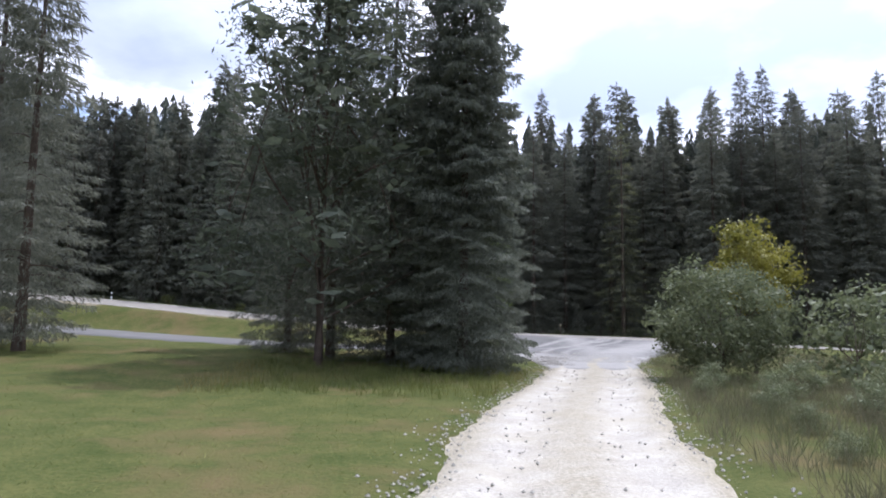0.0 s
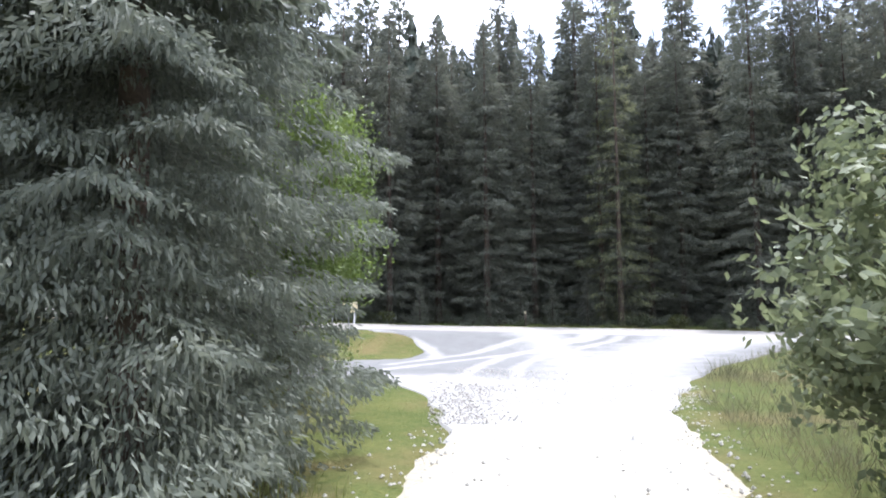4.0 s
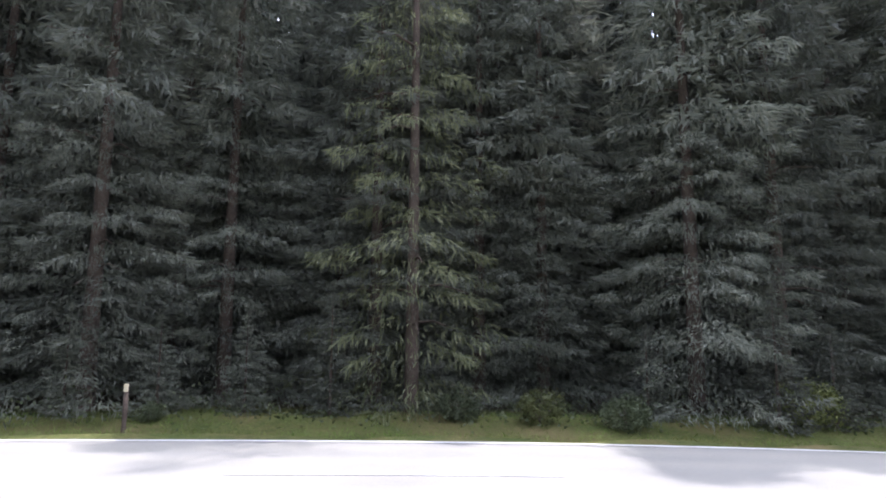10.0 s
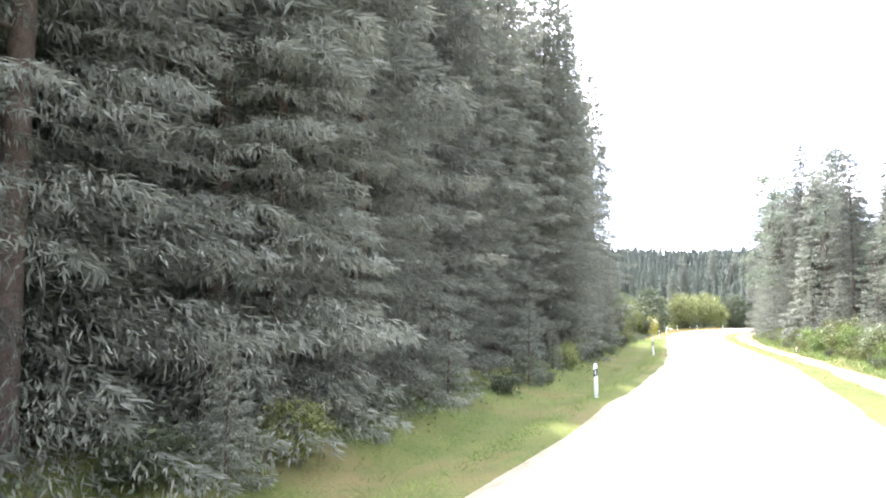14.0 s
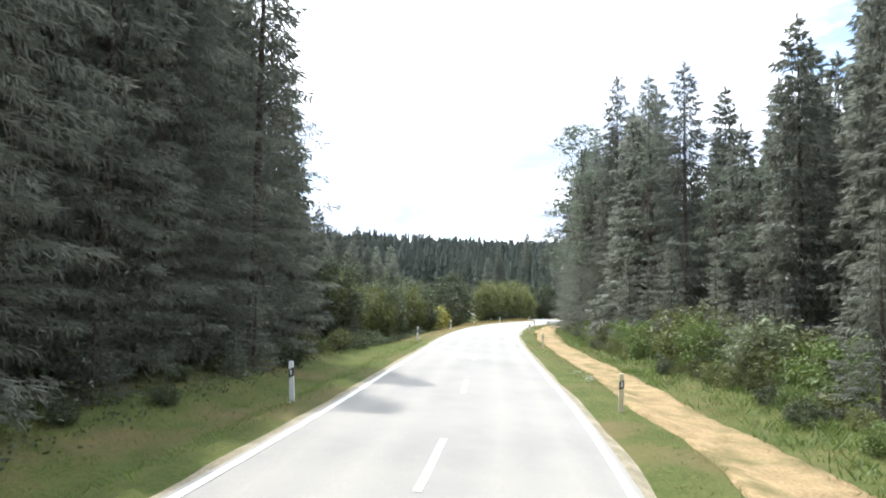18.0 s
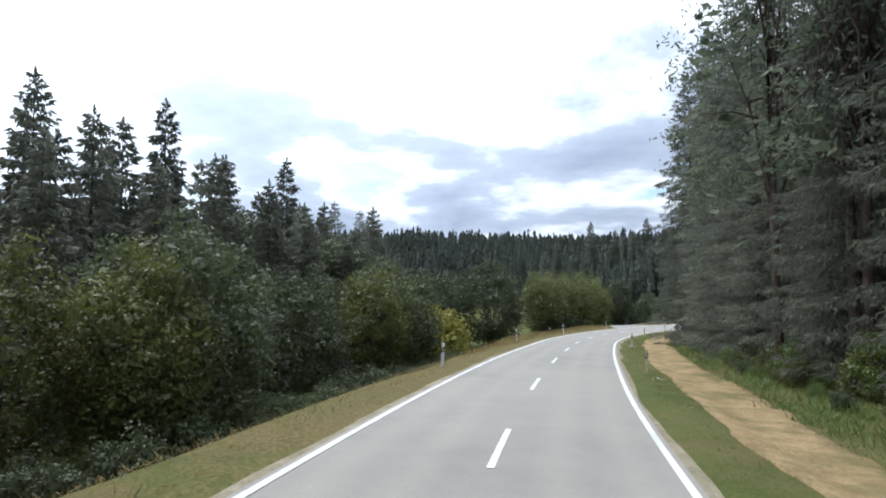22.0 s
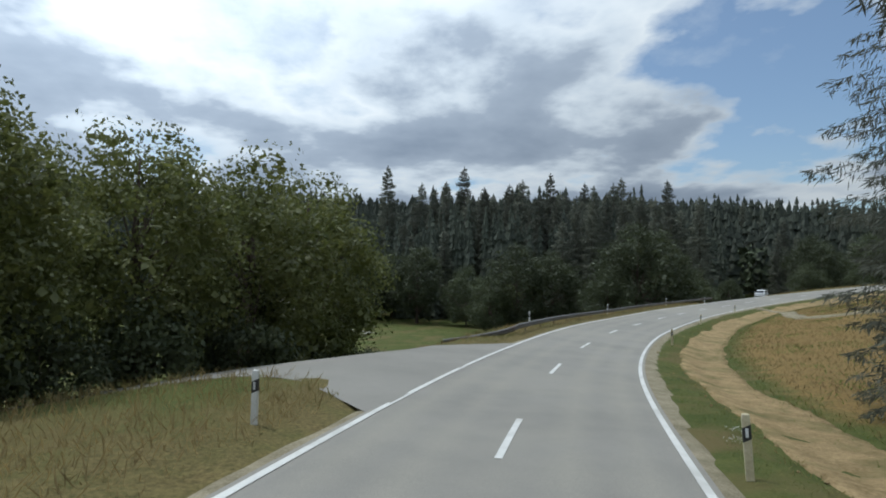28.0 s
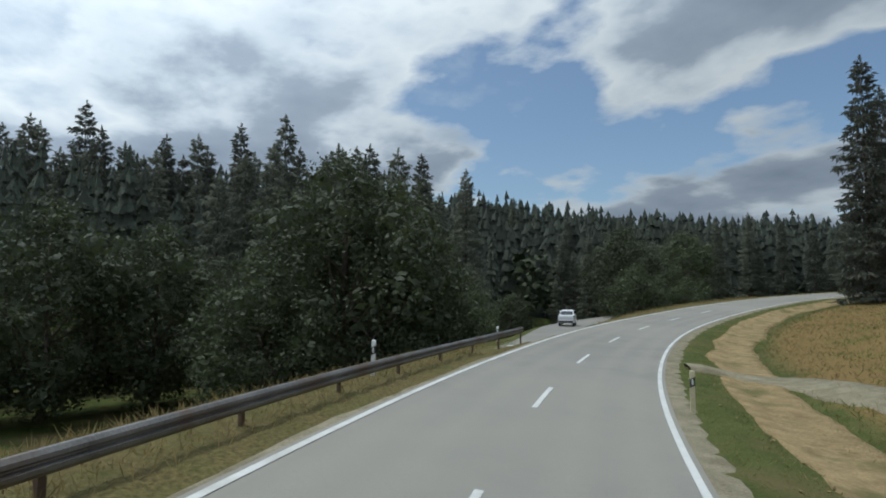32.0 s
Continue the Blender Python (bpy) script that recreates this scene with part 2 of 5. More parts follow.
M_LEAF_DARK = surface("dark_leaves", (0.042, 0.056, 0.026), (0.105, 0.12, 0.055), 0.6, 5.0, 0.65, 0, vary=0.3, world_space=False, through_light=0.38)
M_LEAF_YELLOW = surface("yellowing_leaves", (0.15, 0.15, 0.025), (0.32, 0.29, 0.05), 0.8, 5.0, 0.65, 0, spot=(0.07, 0.09, 0.02), world_space=False, through_light=0.38)
M_LEAF_TURNING = surface("turning_leaves", (0.06, 0.075, 0.022), (0.16, 0.165, 0.05), 0.5, 5.0, 0.65, 0, spot=(0.24, 0.21, 0.045), world_space=False, through_light=0.4)
M_LEAF_GREY = surface("grey_green_leaves", (0.085, 0.105, 0.05), (0.22, 0.245, 0.13), 0.8, 6.0, 0.65, 0, world_space=False, through_light=0.4)
M_FAR = surface("far_woods", (0.03, 0.037, 0.027), (0.054, 0.063, 0.042), 0.05, 0.6, 0.9, 0, gaps=(2.2, 0.39))
M_DEEP = surface("deep_wood", (0.04, 0.048, 0.036), (0.10, 0.115, 0.08), 0.3, 3.0, 0.9, 0, gaps=(5.0, 0.41))
M_FAR_LEAF = surface("far_leaves", (0.03, 0.04, 0.02), (0.075, 0.09, 0.042), 0.06, 0.5, 0.9, 0)
M_WEED = surface("brown_weeds", (0.075, 0.08, 0.045), (0.19, 0.165, 0.10), 0.7, 4.0, 0.9, 0, spot=(0.10, 0.12, 0.05), through_light=0.4)
M_HEATH = surface("heath", (0.10, 0.07, 0.035), (0.21, 0.155, 0.07), 0.35, 3.0, 0.95, 0, spot=(0.11, 0.12, 0.035), through_light=0.4)
M_REED = surface("reeds", (0.10, 0.115, 0.075), (0.22, 0.235, 0.16), 0.8, 4.0, 0.8, 0, through_light=0.4)
M_GREEN = surface("fresh_grass", (0.068, 0.113, 0.018), (0.153, 0.211, 0.045), 0.5, 3.0, 0.8, 0, spot=(0.144, 0.144, 0.045), through_light=0.5)
M_WHITE = surface("white_plastic", (0.62, 0.62, 0.60), (0.78, 0.78, 0.76), 4.0, 30.0, 0.5, 0, world_space=False)
M_CREAM = surface("weathered_cream_plastic", (0.42, 0.36, 0.22), (0.62, 0.55, 0.38), 5.0, 30.0, 0.6, 0.1, world_space=False)
M_BLACK = surface("black_band", (0.015, 0.015, 0.016), (0.035, 0.035, 0.036), 5.0, 40.0, 0.5, 0, world_space=False)
M_REFLECT = surface("reflector", (0.55, 0.55, 0.55), (0.8, 0.8, 0.82), 30.0, 90.0, 0.15, 0, world_space=False)
M_STEEL = surface("galvanised_steel", (0.10, 0.095, 0.09), (0.24, 0.225, 0.21), 1.5, 25.0, 0.5, 0.1, metal=0.6, spot=(0.14, 0.10, 0.075))
M_RUSTY = surface("rusty_steel", (0.09, 0.06, 0.04), (0.18, 0.12, 0.08), 3.0, 25.0, 0.8, 0.2, metal=0.3)
M_POLE = surface("grey_pole", (0.15, 0.15, 0.148), (0.26, 0.26, 0.25), 3.0, 25.0, 0.6, 0, metal=0.2)
M_YELLOW = surface("yellow_sign", (0.66, 0.55, 0.32), (0.76, 0.66, 0.44), 3.0, 25.0, 0.5, 0, world_space=False)
M_GREYBACK = surface("sign_back", (0.16, 0.16, 0.165), (0.24, 0.24, 0.24), 3.0, 25.0, 0.5, 0, metal=0.4)
M_VAN = surface("white_car_paint", (0.70, 0.71, 0.72), (0.80, 0.80, 0.80), 1.0, 10.0, 0.25, 0, world_space=False)
M_GLASS = surface("dark_car_glass", (0.02, 0.022, 0.025), (0.035, 0.037, 0.04), 1.0, 10.0, 0.08, 0, world_space=False)
M_TYRE = surface("tyre_rubber", (0.02, 0.02, 0.02), (0.035, 0.035, 0.035), 4.0, 30.0, 0.9, 0.2, world_space=False)
M_STONE_GREY = surface("grey_stone", (0.16, 0.15, 0.135), (0.40, 0.38, 0.34), 7.0, 40.0, 0.95, 0.5)
M_STONE = surface("pale_stone", (0.20, 0.19, 0.165), (0.46, 0.44, 0.39), 4.0, 30.0, 0.95, 0.5)


# ---------------------------------------------------------------- meshes
def mesh(name, verts, faces, material, smooth=False):
    """A mesh from arrays; the faces all have as many corners as the array is wide."""
    verts, faces = np.asarray(verts, np.float32), np.asarray(faces, np.int32)
    me = bpy.data.meshes.new(name)
    n, k = faces.shape
    me.vertices.add(len(verts))
    me.vertices.foreach_set("co", verts.ravel())
    me.loops.add(n * k)
    me.loops.foreach_set("vertex_index", faces.ravel())
    me.polygons.add(n)
    me.polygons.foreach_set("loop_start", np.arange(0, n * k, k, dtype=np.int32))
    me.polygons.foreach_set("use_smooth", np.full(n, smooth))
    me.update(calc_edges=True)
    me.materials.append(material)
    return me


def layer_of(me, name, values):
    """A growth layer: one number for each corner point."""
    a_ = me.attributes.new(name, "FLOAT", "POINT")
    a_.data.foreach_set("value", np.asarray(values, np.float32))


def thing(name, label, category, group="", kind="", at=(0, 0, 0)):
    ob = new(name)
    ob.empty_display_size = 0.3
    ob.matrix_world = Matrix.Translation(at)
    return tagged(ob, label, category, group, kind)


def part(name, data, material, parent, label=""):
    """One mesh object under a thing or part; data is a bmesh or a mesh."""
    if isinstance(data, bmesh.types.BMesh):
        me = bpy.data.meshes.new(name)
        data.normal_update()
        data.to_mesh(me)
        data.free()
        me.materials.append(material)
    else:
        me = data
    ob = new(name, me)
    ob.parent = parent
    return tagged(ob, label)


def box(bm, size, at=(0, 0, 0), turn=None, bevel=0.0):
    made = bmesh.ops.create_cube(bm, size=1.0)["verts"]
    m = Matrix.Translation(at) @ (turn or Matrix.Identity(4)) @ Matrix.Diagonal((*size, 1))
    bmesh.ops.transform(bm, matrix=m, verts=made)
    if bevel:
        edges = list({e for w in made for e in w.link_edges})
        bmesh.ops.bevel(bm, geom=edges, offset=bevel, segments=2, affect="EDGES", profile=0.6)
    return bm


def tube(bm, points, radii, sides=8):
    """A tapered limb along points."""
    rings = []
    for i, p in enumerate(points):
        p = Vector(p)
        d = (Vector(points[min(i + 1, len(points) - 1)]) - Vector(points[max(i - 1, 0)])).normalized()
        q = d.to_track_quat("Z", "Y")
        rings.append([bm.verts.new(p + q @ Vector((radii[i] * math.cos(a), radii[i] * math.sin(a), 0))) for a in np.linspace(0, math.tau, sides, endpoint=False)])
    for a, b in zip(rings, rings[1:]):
        for i in range(sides):
            bm.faces.new((a[i], a[(i + 1) % sides], b[(i + 1) % sides], b[i])).smooth = True
    bm.faces.new(rings[-1])
    return bm


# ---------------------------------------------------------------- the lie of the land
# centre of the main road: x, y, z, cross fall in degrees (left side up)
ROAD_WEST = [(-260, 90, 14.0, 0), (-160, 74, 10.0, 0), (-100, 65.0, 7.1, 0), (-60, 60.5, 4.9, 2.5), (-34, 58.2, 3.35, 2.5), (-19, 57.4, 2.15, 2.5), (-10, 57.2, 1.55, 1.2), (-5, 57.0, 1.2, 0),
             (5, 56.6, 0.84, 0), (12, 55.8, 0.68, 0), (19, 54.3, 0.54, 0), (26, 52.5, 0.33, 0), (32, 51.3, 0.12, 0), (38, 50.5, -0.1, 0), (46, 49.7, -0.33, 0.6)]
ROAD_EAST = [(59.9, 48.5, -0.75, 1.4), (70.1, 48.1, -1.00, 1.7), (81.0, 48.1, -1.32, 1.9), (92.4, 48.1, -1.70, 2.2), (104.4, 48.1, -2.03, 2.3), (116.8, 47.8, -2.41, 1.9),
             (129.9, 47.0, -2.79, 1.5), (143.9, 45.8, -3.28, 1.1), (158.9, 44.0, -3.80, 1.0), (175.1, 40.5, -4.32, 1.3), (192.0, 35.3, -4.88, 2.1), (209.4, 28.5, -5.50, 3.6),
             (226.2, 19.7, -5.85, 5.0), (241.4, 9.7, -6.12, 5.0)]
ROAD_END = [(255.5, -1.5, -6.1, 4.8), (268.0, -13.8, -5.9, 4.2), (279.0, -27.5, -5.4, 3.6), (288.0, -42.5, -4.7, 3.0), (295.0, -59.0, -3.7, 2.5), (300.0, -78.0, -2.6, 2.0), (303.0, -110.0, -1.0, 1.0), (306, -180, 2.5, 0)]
SIDE = [(-12, -70, 0.2), (-4.6, -20, 0.0), (-1.2, 0, 0), (0.5, 10, -0.02), (1.4, 15.2, -0.06), (2.7, 19.8, -0.1), (4.3, 25.0, -0.15), (5.5, 29.8, -0.21), (6.5, 33.6, -0.24), (7.6, 38.0, -0.2), (9.6, 42.0, -0.1), (11.5, 46.0, 0.08), (13.5, 50.0, 0.3), (15.0, 53.5, 0.46)]
BRANCH = [(271, -13.6, -5.85), (281, -22.5, -6.05), (292, -31.5, -6.25), (304, -41.5, -6.35), (313, -50, -6.3), (320, -60, -6.0), (325, -74, -5.2), (329, -92, -4.3), (332, -115, -3.2), (335, -160, 0.5)]
TURNOUT = np.array([(3.0, 195.5, 214.0), (4.5, 197.0, 211.5), (6.0, 198.5, 209.5), (9.0, 199.5, 206.5), (14.0, 198.0, 204.5), (22.0, 194.0, 200.5)])   # metres left of the road's centre, from x to x
LOWER = [(10, 46.0, 0.05), (5, 44.9, 0.08), (-2, 43.8, 0.15), (-14, 44.2, 0.4), (-28, 48.0, 0.9), (-44, 52.5, 1.8), (-60, 56.0, 3.4)]


def curve_through(rows, step=1.0):
    """A smooth line through the rows (Catmull-Rom), about a step apart."""
    p = np.array(rows, float)
    p = np.vstack([2 * p[0] - p[1], p, 2 * p[-1] - p[-2]])
    out = []
    for a, b, c, d in zip(p, p[1:], p[2:], p[3:]):
        n = max(2, int(np.hypot(*(c - b)[:2]) / step))
        t = np.linspace(0, 1, n, endpoint=False)[:, None]
        out.append(0.5 * (2 * b + (c - a) * t + (2 * a - 5 * b + 4 * c - d) * t**2 + (3 * b - a - 3 * c + d) * t**3))
    return np.vstack(out + [p[-2:-1]])


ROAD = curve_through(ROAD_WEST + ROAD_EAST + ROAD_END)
SIDE_LINE, LOWER_LINE, BRANCH_LINE = curve_through(SIDE), curve_through(LOWER), curve_through(BRANCH)


def normals(line):
    d = np.gradient(line[:, :2], axis=0)
    d /= np.hypot(*d.T)[:, None]
    return np.stack([-d[:, 1], d[:, 0]], -1)      # to the left


ROAD_N, SIDE_N, LOWER_N, BRANCH_N = normals(ROAD), normals(SIDE_LINE), normals(LOWER_LINE), normals(BRANCH_LINE)


def nearest(line, norms, xy):
    """Distance, sideways place (left positive) and index of the nearest point of a line."""
    k = np.concatenate([((c[:, None, :] - line[None, :, :2]) ** 2).sum(-1).argmin(1) for c in np.array_split(xy, max(1, len(xy) // 4000))])
    off = xy - line[k, :2]
    return np.hypot(*off.T), (off * norms[k]).sum(1), k


# the open apron where the side road meets the main road: y, x of its left and right rim
APRON = np.array([(34.0, 4.3, 8.8), (36.0, 4.25, 9.4), (37.6, 4.2, 9.9), (39.5, 3.6, 10.9), (41.5, 2.2, 12.1), (43.2, 1.5, 13.5), (45.0, 1.8, 15.6), (46.4, 2.4, 17.6), (47.6, 3.4, 19.2), (49.0, 3.8, 21.0), (51.0, 3.3, 24.0), (52.4, 2.0, 28.5), (54.0, -1.0, 32.0)])


def smooth(a, b, x):
    t = np.clip((x - a) / (b - a), 0, 1)
    return t * t * (3 - 2 * t)


def waves(x, y, size, seed):
    """A cheap rolling unevenness between -1 and 1."""
    r = np.random.RandomState(seed)
    out = 0
    for _ in range(6):
        a, k, p = r.uniform(0, math.tau), r.uniform(0.6, 1.8) * math.tau / size, r.uniform(0, math.tau)
        out = out + np.sin((x * math.cos(a) + y * math.sin(a)) * k + p)
    return out / 6


def land(x, y, carve=True):
    """Height of the ground; carve: sunk a little under the paved strips."""
    x, y = np.atleast_1d(np.asarray(x, float)), np.atleast_1d(np.asarray(y, float))
    xy = np.stack([x, y], -1)
    dr, lr, kr = nearest(ROAD, ROAD_N, xy)
    ds, _, ks = nearest(SIDE_LINE, SIDE_N, xy)
    dl, _, kl = nearest(LOWER_LINE, LOWER_N, xy)
    db, _, kb = nearest(BRANCH_LINE, BRANCH_N, xy)
    zr = ROAD[kr, 2] + np.tan(np.radians(ROAD[kr, 3])) * np.clip(lr, -7, 7)
    wr, ws, wl, wb = (1 / (np.maximum(d - w, 0) ** 2 + 0.3) for d, w in ((dr, 3.9), (ds, 2.6), (dl, 3.0), (db, 2.6)))
    wr = wr + 40 * (dr < 4)
    z = (wr * zr + ws * SIDE_LINE[ks, 2] + wl * LOWER_LINE[kl, 2] + wb * BRANCH_LINE[kb, 2]) / (wr + ws + wl + wb)
    free = np.minimum(np.minimum(np.minimum(dr - 4.2, ds - 3.2), dl - 3.4), db - 3)          # metres beyond any paved edge
    out = smooth(0, 8, free)
    # the bank falls to the valley meadow on the left, east of the woods
    drop = (smooth(85, 118, x) * 2.2 + smooth(150, 205, x) * 1.3) * smooth(2, 12, db)
    steep = smooth(85, 100, x) * (1 - smooth(142, 156, x))
    drop = drop + smooth(212, 275, x) * 3.6 * smooth(11, 26, lr) * smooth(4, 16, db)
    turn = smooth(190, 197, x) * (1 - smooth(208, 216, x))
    z = z - np.where(lr > 0, drop * ((steep * (0.8 * smooth(4.9, 7.8, lr) + 0.2 * smooth(7.5, 13, lr)) + (1 - steep) * (0.55 * smooth(5.6, 9.5, lr) + 0.45 * smooth(8, 17, lr))) * (1 - turn) + turn * smooth(5, 30, lr)), 0)
    # beyond the junction the woods stand a little above the road
    z = z + np.where(lr > 0, (1 - smooth(70, 110, x)) * (1.2 * smooth(9, 30, lr) - 0.35 * smooth(3.9, 5.2, lr) * (1 - smooth(5.5, 8, lr))), 0)
    # a cutting rises on the right, with a shallow ditch at its foot
    rising = smooth(45, 70, x) * (1 - smooth(168, 200, x)) * 1.3 + smooth(205, 250, x) * 2.4
    z = z + np.where(lr < 0, rising * smooth(9.5, 24, -lr) - smooth(45, 60, x) * 0.28 * smooth(4.6, 6.0, -lr) * (1 - smooth(7.4, 9.4, -lr)), 0)
    z = z + out * 0.14 * waves(x, y, 9, 3) + smooth(10, 40, free) * 0.7 * waves(x, y, 60, 5)
    # hills all round, from 150 m off
    far = np.hypot(x - 150, y - 15)
    z = z + smooth(15, 110, dr) * smooth(165, 380, far) * (31 + 5 * waves(x, y, 330, 8)) * (1 - 0.45 * smooth(-55, -180, y)) + smooth(450, 1500, far) * 30
    if carve:
        left, right = np.interp(y, APRON[:, 0], APRON[:, 1]), np.interp(y, APRON[:, 0], APRON[:, 2])
        apron = (y > 35.0) & (y < 54.5) & (x > left + 1.1) & (x < right - 1.1)
        paved = np.maximum(np.maximum(1 - smooth(3.25, 3.8, dr), 1 - smooth(2.2, 2.5, ds)), 1 - smooth(2.3, 2.7, dl))
        rxk = ROAD[kr, 0]
        lay = (lr > 3) & (lr < 22) & (rxk > np.interp(lr, TURNOUT[:, 0], TURNOUT[:, 1]) + 1.1) & (rxk < np.interp(lr, TURNOUT[:, 0], TURNOUT[:, 2]) - 1.1)
        paved = np.maximum(paved, 1 - smooth(2.2, 2.5, db))
        z = z - 0.14 * np.maximum(np.maximum(paved, apron), lay)
    return z


def on(x, y):
    return float(land(x, y, False)[0])


def beside(x, lat):
    """A place beside the main road, lat metres to its left, near this x of its centre."""
    k = int(np.abs(ROAD[:, 0] - x).argmin())
    p = ROAD[k, :2] + ROAD_N[k] * lat
    return float(p[0]), float(p[1])


# ---------------------------------------------------------------- ground
def axis(lo, fine_lo, fine_hi, hi, step):
    grow = lambda n, span: span * (np.linspace(0, 1, n) ** 2.2)  # noqa: E731
    return np.unique(np.round(np.r_[fine_lo - grow(30, fine_lo - lo), np.arange(fine_lo, fine_hi, step), fine_hi + grow(30, hi - fine_hi)], 3))


gx, gy = axis(-2600, -45, 385, 2900, 1.0), axis(-2700, -70, 92, 2700, 1.0)
GX, GY = np.meshgrid(gx, gy)
gz = land(GX.ravel(), GY.ravel())
idx = np.arange(GX.size).reshape(GX.shape)
quads = np.stack([idx[:-1, :-1], idx[:-1, 1:], idx[1:, 1:], idx[1:, :-1]], -1).reshape(-1, 4)
ground = new("ground", mesh("ground", np.stack([GX.ravel(), GY.ravel(), gz], -1), quads, M_GROUND, True))
gxy = np.stack([GX.ravel(), GY.ravel()], -1)
g_dr, g_lr, g_k = nearest(ROAD, ROAD_N, gxy)
g_x = ROAD[g_k, 0]
bank_dry = smooth(98, 112, g_x) * (g_lr > 0) * np.maximum(1 - smooth(5.4, 7.2, g_lr), (1 - smooth(16, 22, g_lr)) * smooth(145, 155, g_x) * (1 - smooth(192, 198, g_x)))
layer_of(ground.data, "dry", np.maximum(0.6 * bank_dry, 0.22 * smooth(40, 46, GY.ravel()) * (1 - smooth(30, 40, abs(GX.ravel())))))
layer_of(ground.data, "heath", 0.75 * smooth(194, 204, g_x) * smooth(7.4, 8.6, -g_lr) * (1 - smooth(60, 90, g_dr)))
layer_of(ground.data, "litter", 0.8 * (1 - smooth(97, 103, g_x)) * smooth(8.5, 11, g_lr) * (1 - smooth(120, 140, g_dr)))
tagged(ground, "rough summer meadow, green with dry straw patches", "ground", kind="structure")


def strip(line, norms, lats, lift, i0=0, i1=None, road=True, every=1):
    """Points and faces of a band along a line between sideways places."""
    sl = slice(i0, i1, every)
    p, n = line[sl], norms[sl]
    vs = []
    for lat in lats:
        xy = p[:, :2] + n * (np.asarray(lat)[sl, None] if np.ndim(lat) else lat)
        zz = p[:, 2] + (np.tan(np.radians(p[:, 3])) * np.clip(np.broadcast_to(np.asarray(lat)[sl] if np.ndim(lat) else lat, len(p)), -7, 7) if road else 0)
        vs.append(np.c_[xy, zz + lift])
    m, k = len(p), len(lats)
    ii = np.arange(m * k).reshape(k, m)
    f = np.stack([ii[1:, :-1], ii[1:, 1:], ii[:-1, 1:], ii[:-1, :-1]], -1).reshape(-1, 4)
    return np.vstack(vs), f


def rx(x):
    """Index into the main road's line near this x."""
    return int(np.abs(ROAD[:, 0] - x).argmin())


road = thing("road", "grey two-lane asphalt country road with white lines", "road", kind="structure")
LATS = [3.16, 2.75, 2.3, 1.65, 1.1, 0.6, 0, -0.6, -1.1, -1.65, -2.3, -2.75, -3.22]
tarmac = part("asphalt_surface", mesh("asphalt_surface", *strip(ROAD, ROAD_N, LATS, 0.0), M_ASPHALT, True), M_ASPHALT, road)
layer_of(tarmac.data, "wear", np.repeat([0.45, 0.2, 0.5, 0.15, 0.5, 0.2, 0.25, 0.2, 0.5, 0.15, 0.5, 0.2, 0.45], len(ROAD)))
rough = np.random.RandomState(2)
for side in (1, -1):
    rag = 3.27 + 0.05 * np.convolve(rough.randn(len(ROAD)), np.ones(3) / 2, 'same').clip(-1.5, 1.5)
    if side < 0:
        rag = rag + 0.4 * smooth(188, 206, ROAD[:, 0])
    for a, b in (((-260, 306),) if side > 0 else ((-260, -1), (31, 306))):
        sv, sf = strip(ROAD, ROAD_N, ([rag + 0.42, rag + 0.04, 3.2 + 0 * rag, 3.08 + 0 * rag] if side > 0 else [-3.14 + 0 * rag, -3.24 + 0 * rag, -rag - 0.04, -rag - 0.42]), -0.02, rx(a), rx(b))
        n_ = len(sv) // 4
        sv[:n_ if side > 0 else 0, 2] -= 0.15
        sv[len(sv) if side > 0 else 3 * n_:, 2] -= 0.15
        part("shoulder", mesh("shoulder", sv, sf, M_SHOULDER, True), M_SHOULDER, road, "pale gravel shoulder")
part("edge_line", mesh("edge_line", *strip(ROAD, ROAD_N, [3.05, 2.91], 0.012), M_PAINT), M_PAINT, road, "white edge line")
for a, b in ((-260, 2), (27, 306)):
    part("edge_line", mesh("edge_line", *strip(ROAD, ROAD_N, [-2.97, -3.11], 0.012, rx(a), rx(b)), M_PAINT), M_PAINT, road, "white edge line")
ARC = np.r_[0, np.cumsum(np.hypot(*np.diff(ROAD[:, :2], axis=0).T))]


def along(s):
    """Place, height, cross fall and left normal at s metres along the main road."""
    return [np.interp(s, ARC, c) for c in (*ROAD.T, *ROAD_N.T)]


def dash(s0, s1, lat, width=0.13, lift=0.011):
    s = np.linspace(s0, s1, 5)
    x, y, z, bank, nx, ny = along(s)
    vs = [np.c_[x + nx * l, y + ny * l, z + np.tan(np.radians(bank)) * l + lift] for l in (lat + width / 2, lat - width / 2)]
    ii = np.arange(10).reshape(2, 5)
    f = np.stack([ii[1, :-1], ii[1, 1:], ii[0, 1:], ii[0, :-1]], -1)
    part("lane_dash", mesh("lane_dash", np.vstack(vs), f, M_PAINT), M_PAINT, road)


S_JUNCTION = float(ARC[rx(11.9)])
dash(S_JUNCTION, S_JUNCTION + 4.9, 0)
dash(S_JUNCTION - 8, S_JUNCTION - 3, 0)
for i in range(7):
    s = float(ARC[rx(5.8)]) + i * 3.75
    dash(s, s + 1.95, -3.08, 0.14)
DASHES = (42.9, 53.7, 64.3, 74.4, 87.0, 98.0, 108.8, 119.3, 130.0, 140.4, 151.0, 161.7, 172.3, 182.7, 193.2, 204.6, 214.9, 225.6, 235.0, 244.8, 252.6, 260.2, 267.5, 274.2, 280.3, 285.8, 290.6)
for xx in DASHES:
    s = float(np.interp(xx, ROAD[:, 0], ARC))
    dash(s, s + 3.5, 0)

